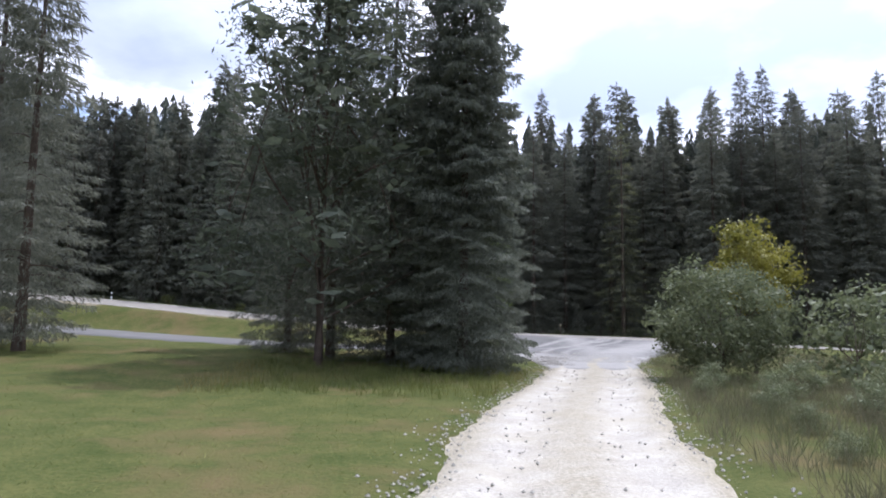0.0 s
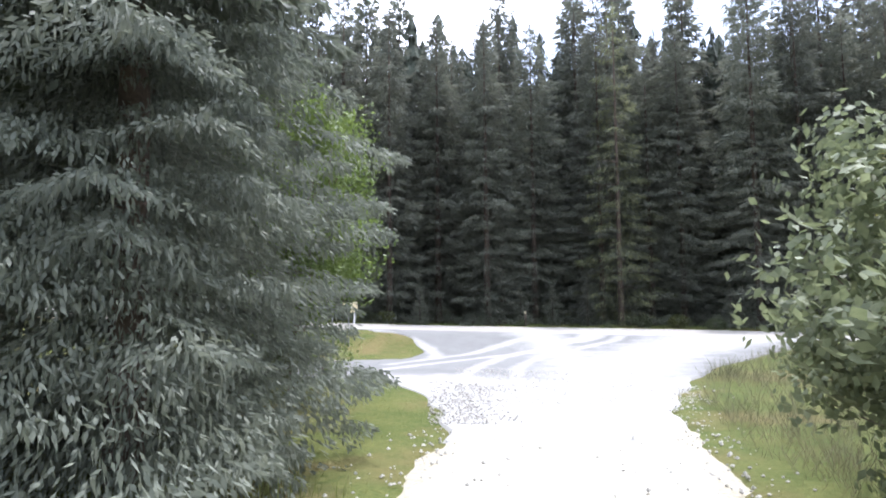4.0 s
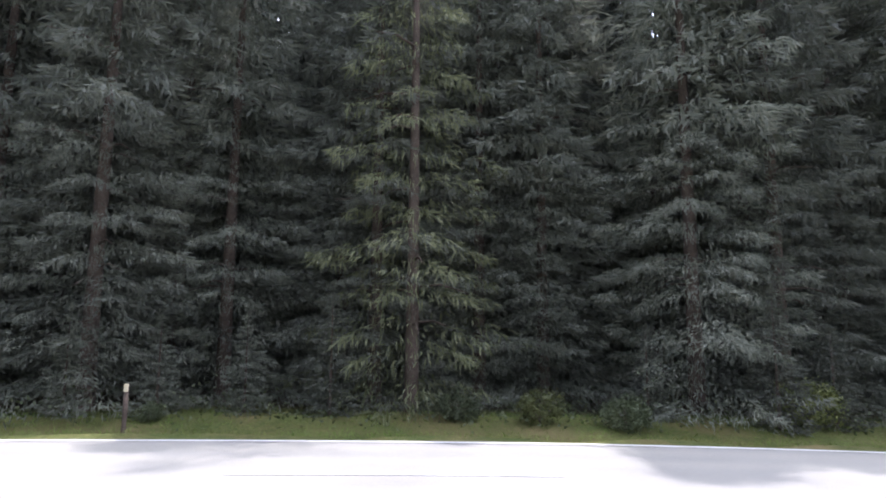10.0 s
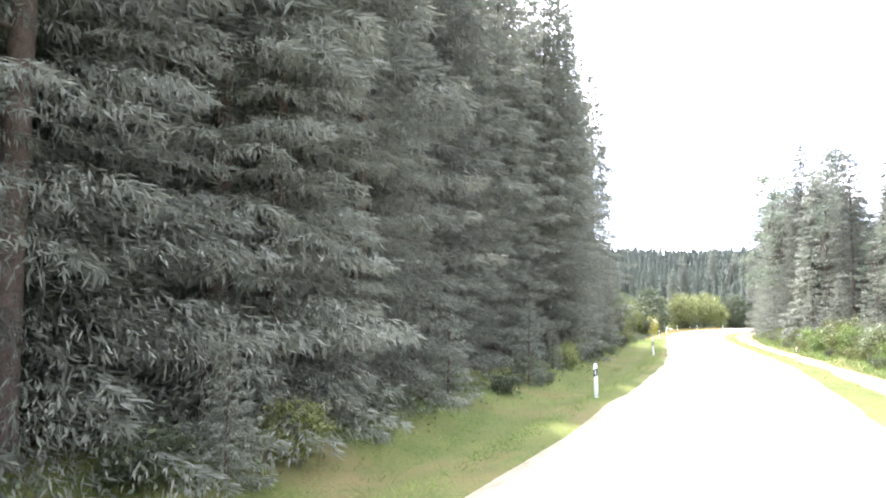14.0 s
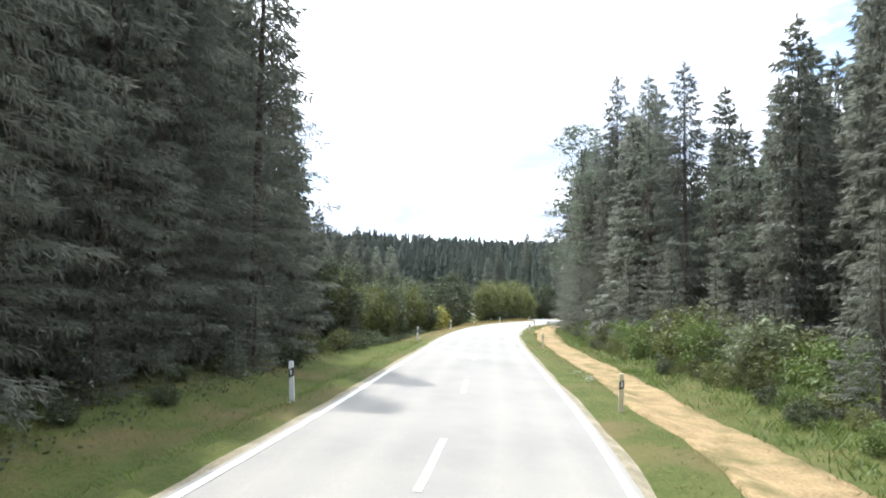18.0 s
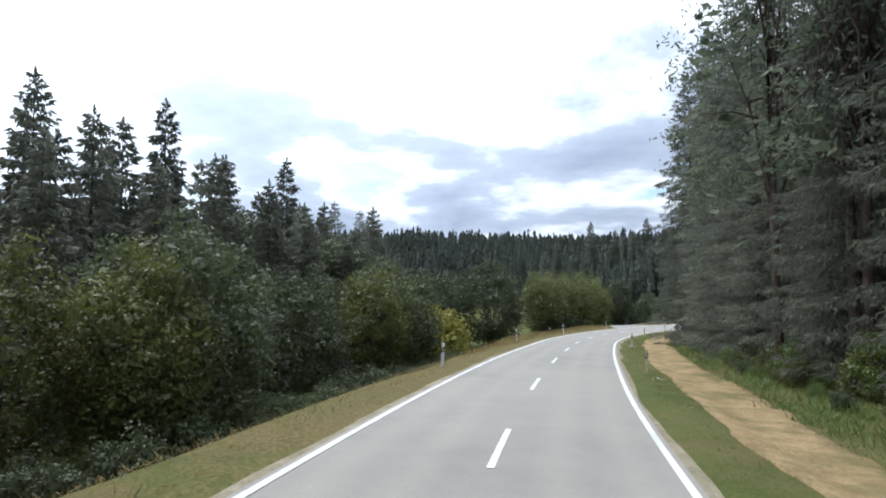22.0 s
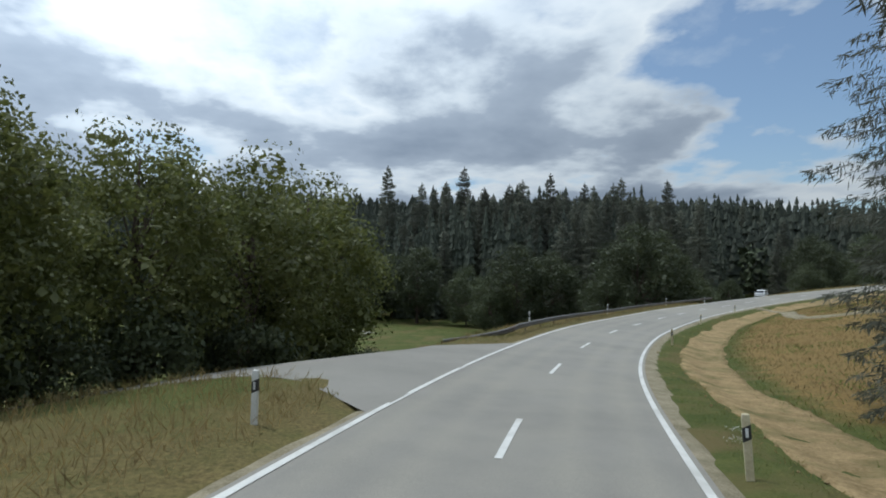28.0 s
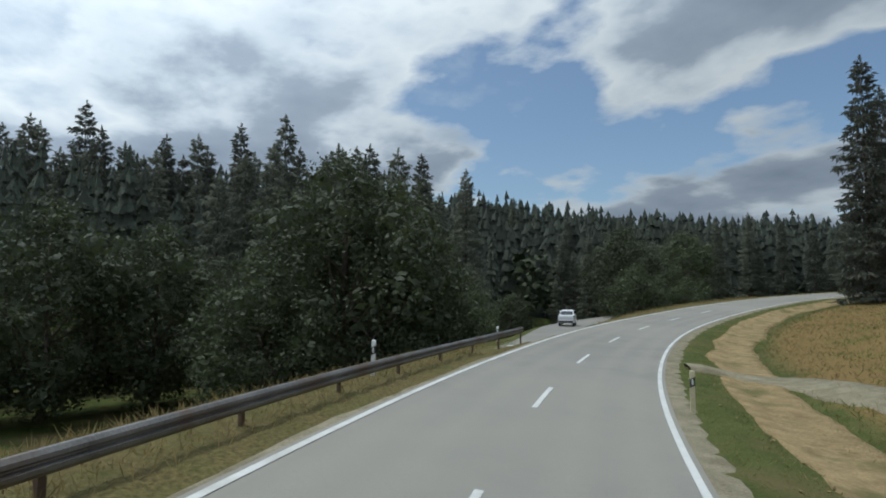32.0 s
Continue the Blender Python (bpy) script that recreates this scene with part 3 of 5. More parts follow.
side_road = thing("side_road", "pale limestone gravel track with wheel ruts", "track", kind="structure")
n_side = int(np.abs(SIDE_LINE[:, 1] - 41.6).argmin())
rag = 2.55 + 0.3 * rough.randn(len(SIDE_LINE)).clip(-1, 1)
LANES = ((1, -0.12), (2.2, 0.0), (1.75, 0.04), (1.35, -0.02), (0.95, -0.05), (0.6, 0.0), (0.2, 0.045), (-0.2, 0.04), (-0.6, 0.0), (-1.0, -0.05), (-1.4, -0.02), (-1.8, 0.04), (-2.2, 0.0), (-1, -0.12))
SIDE_FINE = curve_through(SIDE, 0.4)
n_fine = int(np.abs(SIDE_FINE[:, 1] - 41.6).argmin())
rag = 2.62 + 0.22 * np.convolve(rough.randn(len(SIDE_FINE)), np.ones(3) / 2, "same").clip(-1, 1)
sway = 0.1 * np.sin(SIDE_FINE[:, 1] * 0.35)
vs, fs = strip(SIDE_FINE, normals(SIDE_FINE), [rag] + [l + sway for l, _ in LANES[1:-1]] + [-rag], 0.0, 0, n_fine, road=False)
for row, (_, dz) in enumerate(LANES):
    vs[row * n_fine:(row + 1) * n_fine, 2] += dz + 0.012 * rough.randn(n_fine)
gravel = part("gravel_surface", mesh("gravel_surface", vs, fs, M_GRAVEL, True), M_GRAVEL, side_road)
layer_of(gravel.data, "rut", np.repeat([1.0, 0.7, 0.3, 0.15, 0.3, 0.45, 0.6, 0.6, 0.4, 0.2, 0.15, 0.45, 0.8, 1.0], n_fine))

rows = []
NY, NX = 130, 100
for yy in np.linspace(34.0, 54.0, NY):
    a, c = (float(sum(np.interp(yy + d, APRON[:, 0], APRON[:, k]) for d in (-0.7, 0, 0.7)) / 3) for k in (1, 2))
    a, c = a + 0.1 * math.sin(yy * 3.1), c + 0.12 * math.sin(yy * 2.7)
    rows.append(np.c_[np.r_[a - 0.12, np.linspace(a, c, NX - 2), c + 0.12], np.full(NX, yy)])
rows = np.array(rows)
flat = rows.reshape(-1, 2)
rim = np.zeros((NY, NX))
rim[:, [0, -1]], rim[0] = 0.2, 0.12
# it dips under the main road's edge
apz = land(flat[:, 0], flat[:, 1], False) + 0.03 - rim.ravel() - 0.055 * (1 - smooth(2.85, 3.2, nearest(ROAD, ROAD_N, flat)[0]))
ii = np.arange(NY * NX).reshape(NY, NX)
apron = new("junction_apron", mesh("junction_apron", np.c_[flat, apz], np.stack([ii[:-1, :-1], ii[:-1, 1:], ii[1:, 1:], ii[1:, :-1]], -1).reshape(-1, 4), M_ASPHALT_PALE, True))
# pale dust that wheels have carried from the track
dust = np.zeros(len(flat))
for way, half, much in (([(8.2, 38, 0), (10.5, 44, 0), (14, 48.5, 0), (20, 51.5, 0), (30, 53.5, 0)], 2.0, 1.0), ([(8.2, 38, 0), (9, 43, 0), (9.4, 48, 0), (9, 53, 0)], 1.3, 0.75),
                         ([(2.5, 43.4, 0), (5.5, 46.6, 0), (9, 50, 0), (14, 53, 0)], 0.22, 0.95), ([(2.5, 44.9, 0), (5, 48, 0), (8, 51, 0), (12.5, 53.6, 0)], 0.22, 0.9),
                         ([(5, 41.5, 0), (6, 45, 0), (8, 49, 0), (12, 52.5, 0)], 0.25, 0.9), ([(6.6, 41.5, 0), (7.4, 45, 0), (9.4, 48.6, 0), (13.5, 52, 0)], 0.25, 0.9), ([(4.2, 47, 0), (4.0, 49.5, 0), (1, 53.2, 0)], 0.3, 0.85)):
    line_ = curve_through(way, 0.3)
    off = np.sqrt(((flat[:, None] - line_[None, :, :2]) ** 2).sum(-1).min(1))
    dust = np.maximum(dust, much * np.exp(-(off / half) ** 2 * 0.7))
layer_of(apron.data, "dust", 0.85 * np.maximum(dust, 1 - smooth(40.5, 43.0, flat[:, 1])))
tagged(apron, "dusty pale asphalt where the track meets the road", "road", kind="structure")
lv, lf = strip(LOWER_LINE, LOWER_N, [2.92, 2.8, 1.2, -1.2, -2.8, -2.92], 0.006, int((LOWER_LINE[:, 0] < 3.4).argmax()), None, road=False)
lv[:len(lv) // 6, 2] -= 0.2
lv[-len(lv) // 6:, 2] -= 0.2
lower = new("lower_road", mesh("lower_road", lv, lf, M_ASPHALT_PALE, True))
layer_of(lower.data, "dust", np.full(len(lv), 0.1))
tagged(lower, "narrow pale asphalt lane behind the grass island", "road", kind="structure")

branch = new("branch_road", mesh("branch_road", *strip(BRANCH_LINE, BRANCH_N, [2.6, 0.8, -0.8, -2.6], -0.004, road=False), M_ASPHALT, True))
for k in range(5):
    # give-way marks across the mouth of the branch
    k0 = int(np.abs(BRANCH_LINE[:, 0] - 276.5).argmin())
    at_ = BRANCH_LINE[k0, :2] + BRANCH_N[k0] * (1.9 - 0.95 * k)
    bm = bmesh.new()
    box(bm, (0.5, 0.45, 0.01), (0, 0, 0.03))
    bmesh.ops.transform(bm, matrix=Matrix.Translation((at_[0], at_[1], BRANCH_LINE[k0, 2])) @ Matrix.Rotation(math.atan2(-BRANCH_N[k0, 0], BRANCH_N[k0, 1]), 4, "Z"), verts=bm.verts)
    part("give_way_mark", bm, M_PAINT, branch, "short white give-way block")
tagged(branch, "grey asphalt branch road leaving the bend", "road", kind="structure")
pts = []
for lat in np.linspace(3.0, 22.0, 20):
    for xx in np.linspace(np.interp(lat, TURNOUT[:, 0], TURNOUT[:, 1]), np.interp(lat, TURNOUT[:, 0], TURNOUT[:, 2]), 12):
        k = rx(xx)
        pts.append(ROAD[k, :2] + ROAD_N[k] * lat + (xx - ROAD[k, 0]) * np.array([0.9, -0.4]))
pts = np.array(pts)
ii = np.arange(240).reshape(20, 12)
turnout = new("turnout", mesh("turnout", np.c_[pts, land(pts[:, 0], pts[:, 1], False) + 0.006], np.stack([ii[:-1, :-1], ii[:-1, 1:], ii[1:, 1:], ii[1:, :-1]], -1).reshape(-1, 4), M_ASPHALT, True))
tagged(turnout, "worn grey asphalt turnout leading off to the meadow", "road", kind="structure")
# mown dirt strip along the right verge
ss = np.arange(ARC[rx(44)], ARC[rx(300)], 0.3)
sx_, sy_, _, _, snx, sny = along(ss)


def ragged(n, span, seed):
    return np.convolve(np.random.RandomState(seed).randn(n), np.hanning(span) / math.sqrt(span), "same")


STRIP = ((-4.95, -0.2), (-5.1, 0.04), (-5.5, 0.09), (-5.9, 0.08), (-6.3, 0.1), (-6.7, 0.1), (-7.0, 0.11), (-7.3, 0.06), (-7.5, -0.22))
near_rim, far_rim, drift = 0.06 * ragged(len(ss), 7, 3) + 0.2 * ragged(len(ss), 31, 4), 0.07 * ragged(len(ss), 9, 5) + 0.26 * ragged(len(ss), 37, 6), 0.22 * ragged(len(ss), 90, 7)
vs = []
for i, (lat, lift) in enumerate(STRIP):
    w_ = i / (len(STRIP) - 1)
    lat = lat + drift + (1 - w_) * near_rim - w_ * far_rim
    p = np.stack([sx_ + snx * lat, sy_ + sny * lat], -1)
    vs.append(np.c_[p, land(p[:, 0], p[:, 1], False) + lift + 0.018 * ragged(len(ss), 3, 20 + i)])
ii = np.arange(len(STRIP) * len(ss)).reshape(len(STRIP), -1)
dirt = new("dirt_strip", mesh("dirt_strip", np.vstack(vs), np.stack([ii[1:, :-1], ii[1:, 1:], ii[:-1, 1:], ii[:-1, :-1]], -1).reshape(-1, 4), M_DIRT, True))
tagged(dirt, "dry bare earth strip beside the verge", "dirt", kind="structure")

# a trodden track crosses the heath on the inside of the bend
TRACK = curve_through([(266.0, -17.6, 0), (264.6, -18.9, 0), (261.8, -18.9, 0), (257.6, -16.4, 0), (252.5, -13.4, 0), (246, -11.6, 0), (236, -12.5, 0)], 0.6)
tn = normals(TRACK)
vs = []
for lat, lift in ((1.0, -0.2), (0.85, 0.12), (0, 0.15), (-0.85, 0.12), (-1.0, -0.2)):
    p = TRACK[:, :2] + tn * (lat * (1 + 0.15 * np.sin(TRACK[:, 0] * 1.7)))[:, None]
    vs.append(np.c_[p, land(p[:, 0], p[:, 1], False) + lift])
ii = np.arange(5 * len(TRACK)).reshape(5, -1)
track = new("heath_track", mesh("heath_track", np.vstack(vs), np.stack([ii[1:, :-1], ii[1:, 1:], ii[:-1, 1:], ii[:-1, :-1]], -1).reshape(-1, 4), M_SHOULDER, True))
tagged(track, "pale trodden earth track across the heath", "track", kind="structure")

FARM = curve_through([(298, 35.5, 0), (304, 38, 0), (311, 42.5, 0), (330, 49.5, 0), (350, 56, 0), (374, 64, 0)], 1.0)
fn = normals(FARM)
vs = []
for lat, lift in ((1.2, -0.3), (1.0, 0.06), (0, 0.1), (-1.0, 0.06), (-1.2, -0.3)):
    p = FARM[:, :2] + fn * lat
    vs.append(np.c_[p, land(p[:, 0], p[:, 1], False) + lift])
ii = np.arange(5 * len(FARM)).reshape(5, -1)
farm = new("farm_track", mesh("farm_track", np.vstack(vs), np.stack([ii[1:, :-1], ii[1:, 1:], ii[:-1, 1:], ii[:-1, :-1]], -1).reshape(-1, 4), M_GRAVEL, True))
tagged(farm, "white gravel farm track across the valley meadow", "track", kind="structure")


# ---------------------------------------------------------------- trees
def kites(start, way, wide):
    """Leaf-shaped quads: from start along way, with half width wide (both arrays)."""
    n = len(start)
    v = np.stack([start, start + 0.42 * way + wide, start + way, start + 0.42 * way - wide], 1).reshape(-1, 3)
    return v, np.arange(4 * n).reshape(-1, 4)


def unit(v):
    return v / np.maximum(np.linalg.norm(v, axis=-1, keepdims=True), 1e-6)


def trunk_mesh(h, r, lean=(0, 0), stubs=0, seed=0, name="trunk"):
    rnd = random.Random(seed)
    bm = bmesh.new()
    pts = [(lean[0] * t * t, lean[1] * t * t, h * t - 0.3 * (t == 0)) for t in (0, 0.04, 0.15, 0.4, 0.7, 1)]
    tube(bm, pts, [r * 1.35, r * 1.05, r * 0.9, r * 0.66, r * 0.36, r * 0.05], 9)
    for _ in range(stubs):
        z, a, l = rnd.uniform(0.1, 0.5) * h, rnd.uniform(0, math.tau), rnd.uniform(0.8, 2.2)
        tube(bm, [(0, 0, z), (l * 0.5 * math.cos(a), l * 0.5 * math.sin(a), z + 0.05), (l * math.cos(a), l * math.sin(a), z - 0.2)], [0.04, 0.028, 0.008], 5)
    me = bpy.data.meshes.new(name)
    bm.to_mesh(me)
    bm.free()
    me.materials.append(M_BARK)
    return me


def spruce_crown(h, r, seed, gap=0.58, per=7, dens=36.0, twig=0.36, wide=0.022, low=0.02, droop=0.35, hang=0.8, full=0.8, material=None, fine_to=None):
    """Tiers of drooping boughs; each is a fan of slim sprays, with hanging twigs below. fine_to: above this height the sprays thin out."""
    rs = np.random.RandomState(seed)
    tiers = np.arange(low * h, h * 0.985, gap)
    count = np.maximum((per * (1.0 - 0.3 * tiers / h)).astype(int), 3)
    zb = np.repeat(tiers, count)
    n = len(zb)
    zb = np.clip(zb + rs.randn(n) * gap * 0.22, low * h, h * 0.988)
    az = np.concatenate([rs.uniform(0, math.tau) + np.arange(k) * math.tau / k for k in count]) + rs.randn(n) * 0.22
    zf = zb / h
    lump = 1 + 0.13 * np.sin(az * 2 + rs.uniform(0, 6)) + 0.1 * np.sin(az * 3 + zf * 9)
    length = (r * (1 - zf) ** full + 0.14) * np.repeat(rs.uniform(0.8, 1.08, len(tiers)), count) * rs.uniform(0.72, 1.12, n) * lump
    length *= 0.78 + 0.22 * np.clip((zf - low) / 0.12, 0, 1)
    much = np.maximum((dens * (length + 0.25)).astype(int), 16)
    if fine_to:
        much = np.where(zb > fine_to, np.maximum((0.52 * much).astype(int), 16), much)
    big = np.repeat(np.where(zb > fine_to, 1.9, 1.0) if fine_to else np.ones(n), much)
    k = np.repeat(np.arange(n), much)
    m = len(k)
    up = np.array([0, 0, 1.0])
    out = np.stack([np.cos(az), np.sin(az), 0 * az], -1)[k]
    side = np.stack([-np.sin(az), np.cos(az), 0 * az], -1)[k]
    l = length[k]
    q = rs.uniform(0.03, 1.0, m) ** 0.62
    s_ = rs.uniform(-1, 1, m) * 0.34 * np.sin(np.clip(q, 0, 1) ** 0.75 * math.pi * 0.93)
    rise = np.where(zf > 0.82, 0.55, 0.14)[k]
    bend = droop * np.where(zf > 0.82, 0.5, 1.0)[k]
    p = out * (l * q)[:, None] + side * (l * s_)[:, None] + up * (zb[k] + l * (rise * q - bend * q**2 + 0.3 * bend * q**4) - 0.45 * l * np.abs(s_))[:, None]
    p += rs.randn(m, 3) * 0.035
    down = rs.rand(m) < 0.42
    way = out * rs.uniform(0.45, 1.0, (m, 1)) + side * (np.sign(s_) * rs.uniform(0.15, 0.95, m))[:, None] - up * (hang * rs.uniform(0.0, 0.7, m))[:, None]
    fall = 0.35 * out + 0.45 * rs.randn(m, 3) - up * (0.6 + hang)
    way = unit(np.where(down[:, None], fall, way)) * (twig * big * rs.uniform(0.55, 1.3, m) * np.clip(0.45 + l / 2.2, 0.5, 1.0))[:, None]
    half = unit(np.cross(way, rs.randn(m, 3))) * (wide * big * rs.uniform(0.7, 1.35, m))[:, None]
    v, f = kites(p, way, half)
    # the leading shoot
    c = 36
    a_ = rs.uniform(0, math.tau, c)
    z_ = np.linspace(0.95, 1.0, c)
    reach = 0.08 + 0.55 * (1 - z_) / 0.05
    w_ = np.c_[np.cos(a_) * reach, np.sin(a_) * reach, 0.3 + 0 * a_]
    v2, f2 = kites(np.c_[0 * a_, 0 * a_, h * z_], w_, unit(np.cross(w_, up)) * max(0.03, wide))
    return mesh("crown", np.vstack([v, v2]), np.vstack([f, f2 + len(v)]), material or M_SPRUCE)


def clump_leaves(mids, radii, leaves, size, seed, core=12, jitter=0.55, slim=0.3, big=0.4):
    """Leaves that lie about the skin of each clump, over a few large sprays inside it."""
    rs = np.random.RandomState(seed)
    mids, n = np.asarray(mids, float), len(mids)
    radii = np.broadcast_to(np.asarray(radii, float).reshape(-1, np.asarray(radii).shape[-1]), (n, 3))
    d = unit(rs.randn(n, leaves, 3) + np.array([0, 0, 0.15]))
    p = (mids[:, None] + d * radii[:, None] * rs.uniform(0.55, 1.12, (n, leaves, 1))).reshape(-1, 3)
    normal = unit(d.reshape(-1, 3) + jitter * rs.randn(n * leaves, 3))
    way = unit(np.cross(normal, rs.randn(n * leaves, 3)) - np.array([0, 0, 0.2])) * (size * rs.uniform(0.6, 1.35, n * leaves))[:, None]
    wide = unit(np.cross(normal, way)) * (size * rs.uniform(0.75, 1.25, n * leaves) * slim)[:, None]
    v1, f1 = kites(p - way / 2, way, wide)
    d = unit(rs.randn(n, core, 3))
    way = np.cross(d, rs.randn(n, core, 3))
    way = unit(way) * radii[:, None] * 2.0 * big
    wide = np.cross(d, unit(way)) * radii[:, None] * 0.55 * big
    start = mids[:, None] + d * radii[:, None] * 0.5 - way * 0.45
    v2, f2 = kites(start.reshape(-1, 3), way.reshape(-1, 3), wide.reshape(-1, 3))
    return np.vstack([v1, v2]), np.vstack([f1, f2 + len(v1)])


def leafy_crown(centre, radii, seed, clumps=60, leaves=40, size=0.3, material=None, hollow=0.6, clump=0.24, base_cut=-0.97, core=10, big=0.2):
    """Clumps of leaves set about an uneven dome, dense near its skin."""
    rs = np.random.RandomState(seed)
    d = unit(rs.randn(clumps * 3, 3))
    d = d[d[:, 2] > base_cut][:clumps]
    lump = 1 + 0.16 * np.sin(6 * d[:, 0] + seed) * np.cos(5 * d[:, 1] + seed * 2) + 0.09 * rs.randn(len(d))
    mids = np.array(centre) + d * np.array(radii) * (lump * rs.uniform(hollow, 1.0, len(d)) ** 0.6)[:, None] * 0.86
    rad = float(np.mean(radii)) * clump * rs.uniform(0.7, 1.35, (len(d), 1)) * np.array([1, 1, 0.8])
    v, f = clump_leaves(mids, rad, leaves, size, seed + 500, core, big=big)
    return mesh("crown", v, f, material or M_LEAF), mids


def limbs_mesh(h, r, mids, seed, fork=0.35, count=14, name="trunk", bole=0.55, apart=False):
    """A trunk that forks into limbs towards the clumps of the crown; apart: the trunk and each limb as a mesh of its own."""
    rnd = random.Random(seed)
    bm = bmesh.new()
    made = []

    def close(label):
        nonlocal bm
        me = bpy.data.meshes.new(label)
        bm.to_mesh(me)
        bm.free()
        me.materials.append(M_BARK)
        made.append(me)
        bm = bmesh.new()

    tube(bm, [(0, 0, -0.3), (0.02, 0, h * 0.06), (0.06 * r, 0.1 * r, h * fork), (0, 0, h * bole), (0.1, 0.05, h * 0.86)], [r * 1.4, r, r * 0.85, r * 0.6, r * 0.12], 9)
    if apart:
        close(name)
    for m in rnd.sample(list(map(tuple, mids)), min(count, len(mids))):
        a = Vector((0, 0, h * rnd.uniform(fork * 0.8, bole)))
        b = Vector(m)
        mid = a.lerp(b, 0.5) + Vector((rnd.uniform(-0.2, 0.2), rnd.uniform(-0.2, 0.2), rnd.uniform(0, 0.12))) * (b - a).length * 0.5
        tube(bm, [a, mid, b], [r * 0.34, r * 0.2, r * 0.05], 6)
        if apart:
            close("limb")
    if not apart:
        close(name)
    bm.free()
    return made if apart else made[0]


def make_tree(name, trunk, crown, label, category, group=""):
    ob = thing(name, label, category, group)
    for k, data in enumerate(trunk if isinstance(trunk, list) else [trunk]):
        part("limb" if k else "trunk", data, M_BARK, ob)
    part("crown", crown, None, ob)
    return ob


def plant(proto, x, y, s=1.0, turn=0.0, first=[]):
    """Puts a copy of a tree on the ground, or the tree itself the first time."""
    m = Matrix.Translation((x, y, on(x, y) - 0.05)) @ Matrix.Rotation(turn, 4, "Z") @ Matrix.Scale(s, 4)
    if proto not in first:
        first.append(proto)
        proto.matrix_world = m
        return proto
    ob = copy_thing(proto, m)
    ob.matrix_basis = m
    return ob


WOODS = "spruces of the wood edge"
SHAPES = ((24, 3.9, 0.05, 0.8), (22, 3.5, 0.1, 0.75), (26, 4.0, 0.06, 0.85), (20, 4.4, 0.02, 0.82))
spruces, near_spruces = [], []
for i, (h, r, low, full) in enumerate(SHAPES):
    crown = spruce_crown(h, r, 10 + i, 0.64, 7, 24.0, 0.62, 0.08, low * 0.6, droop=0.38, full=full * 0.8)
    spruces.append(make_tree("spruce_tree", trunk_mesh(h, 0.24, stubs=5, seed=i), crown, "tall dark green spruce at the edge of the wood", "tree", WOODS))
for i, (h, r, low, full) in enumerate(SHAPES[:3]):
    crown = spruce_crown(h, r * 1.05, 14 + i, 0.56, 8, 48.0, 0.32, 0.021, low * 0.5, droop=0.4, hang=0.9, full=full * 0.88, fine_to=12.0)
    near_spruces.append(make_tree("spruce_tree", trunk_mesh(h, 0.24, stubs=14, seed=i), crown, "tall dark green spruce with dead lower twigs beside the road", "tree", WOODS))
close_spruces = []
for i, (h, r, low, full) in enumerate(SHAPES[:2]):
    crown = spruce_crown(h, r * 1.05, 24 + i, 0.5, 8, 78.0, 0.24, 0.0165, low * 0.4, droop=0.4, hang=0.7, full=full * 0.78, fine_to=8.5)
    close_spruces.append(make_tree("spruce_tree", trunk_mesh(h, 0.24, stubs=14, seed=i + 4), crown, "tall dark spruce with dense boughs down to the verge", "tree", WOODS))
young = []
for i, (h, r) in enumerate(((9, 2.3), (6.5, 2.0))):
    young.append(make_tree("young_spruce", trunk_mesh(h, 0.12, seed=20 + i), spruce_crown(h, r, 30 + i, 0.42, 7, 26.0, 0.34, 0.035, 0.015, droop=0.15, hang=0.4, full=0.9), "young green spruce standing at the wood edge", "tree", "young spruces"))


def pine_tree(h, seed, label, low=0.4, reach=3.2, pads=60, name="pine_tree"):
    """A bare trunk and flat tufted pads of needles on spreading limbs."""
    rs = np.random.RandomState(seed)
    z = rs.uniform(low, 0.98, pads)
    a, l = rs.uniform(0, math.tau, pads), rs.uniform(0.25, 1.0, pads) * reach * (1.2 - z) ** 0.5
    mids = np.c_[l * np.cos(a), l * np.sin(a), h * z + 0.12 * l]
    rad = rs.uniform(0.7, 1.2, (pads, 1)) * np.array([1.05, 1.05, 0.5]) * reach / 3.4
    v, f = clump_leaves(mids, rad, 64, 0.3, seed + 9, core=5, jitter=1.2, slim=0.14, big=0.3)
    return make_tree(name, limbs_mesh(h, 0.22, mids, seed, low, 30, bole=0.9), mesh("crown", v, f, M_PINE), label, "tree", "pines")


pines = [pine_tree(19, 41, "tall pine with a bare trunk and tufted grey-green crown"), pine_tree(16, 42, "tall pine with a bare trunk and tufted grey-green crown")]


big_pine = pine_tree(22.5, 45, "tall old pine with a broad dark tufted crown", 0.3, 5.0, 120)


def broadleaf(name, h, spread, seed, material, label, group, size=0.29, clumps=170, leaves=60, low=-0.04, category="tree"):
    centre, radii = (0, 0, h * (1 + low) / 2), (spread, spread * 0.94, h * (1 - low) / 2)
    crown, mids = leafy_crown(centre, radii, seed, clumps, leaves, size, material, core=16, big=0.2)
    return make_tree(name, limbs_mesh(h, 0.05 + h * 0.017, mids, seed, max(low, 0.12) * 0.8, 16), crown, label, category, group)


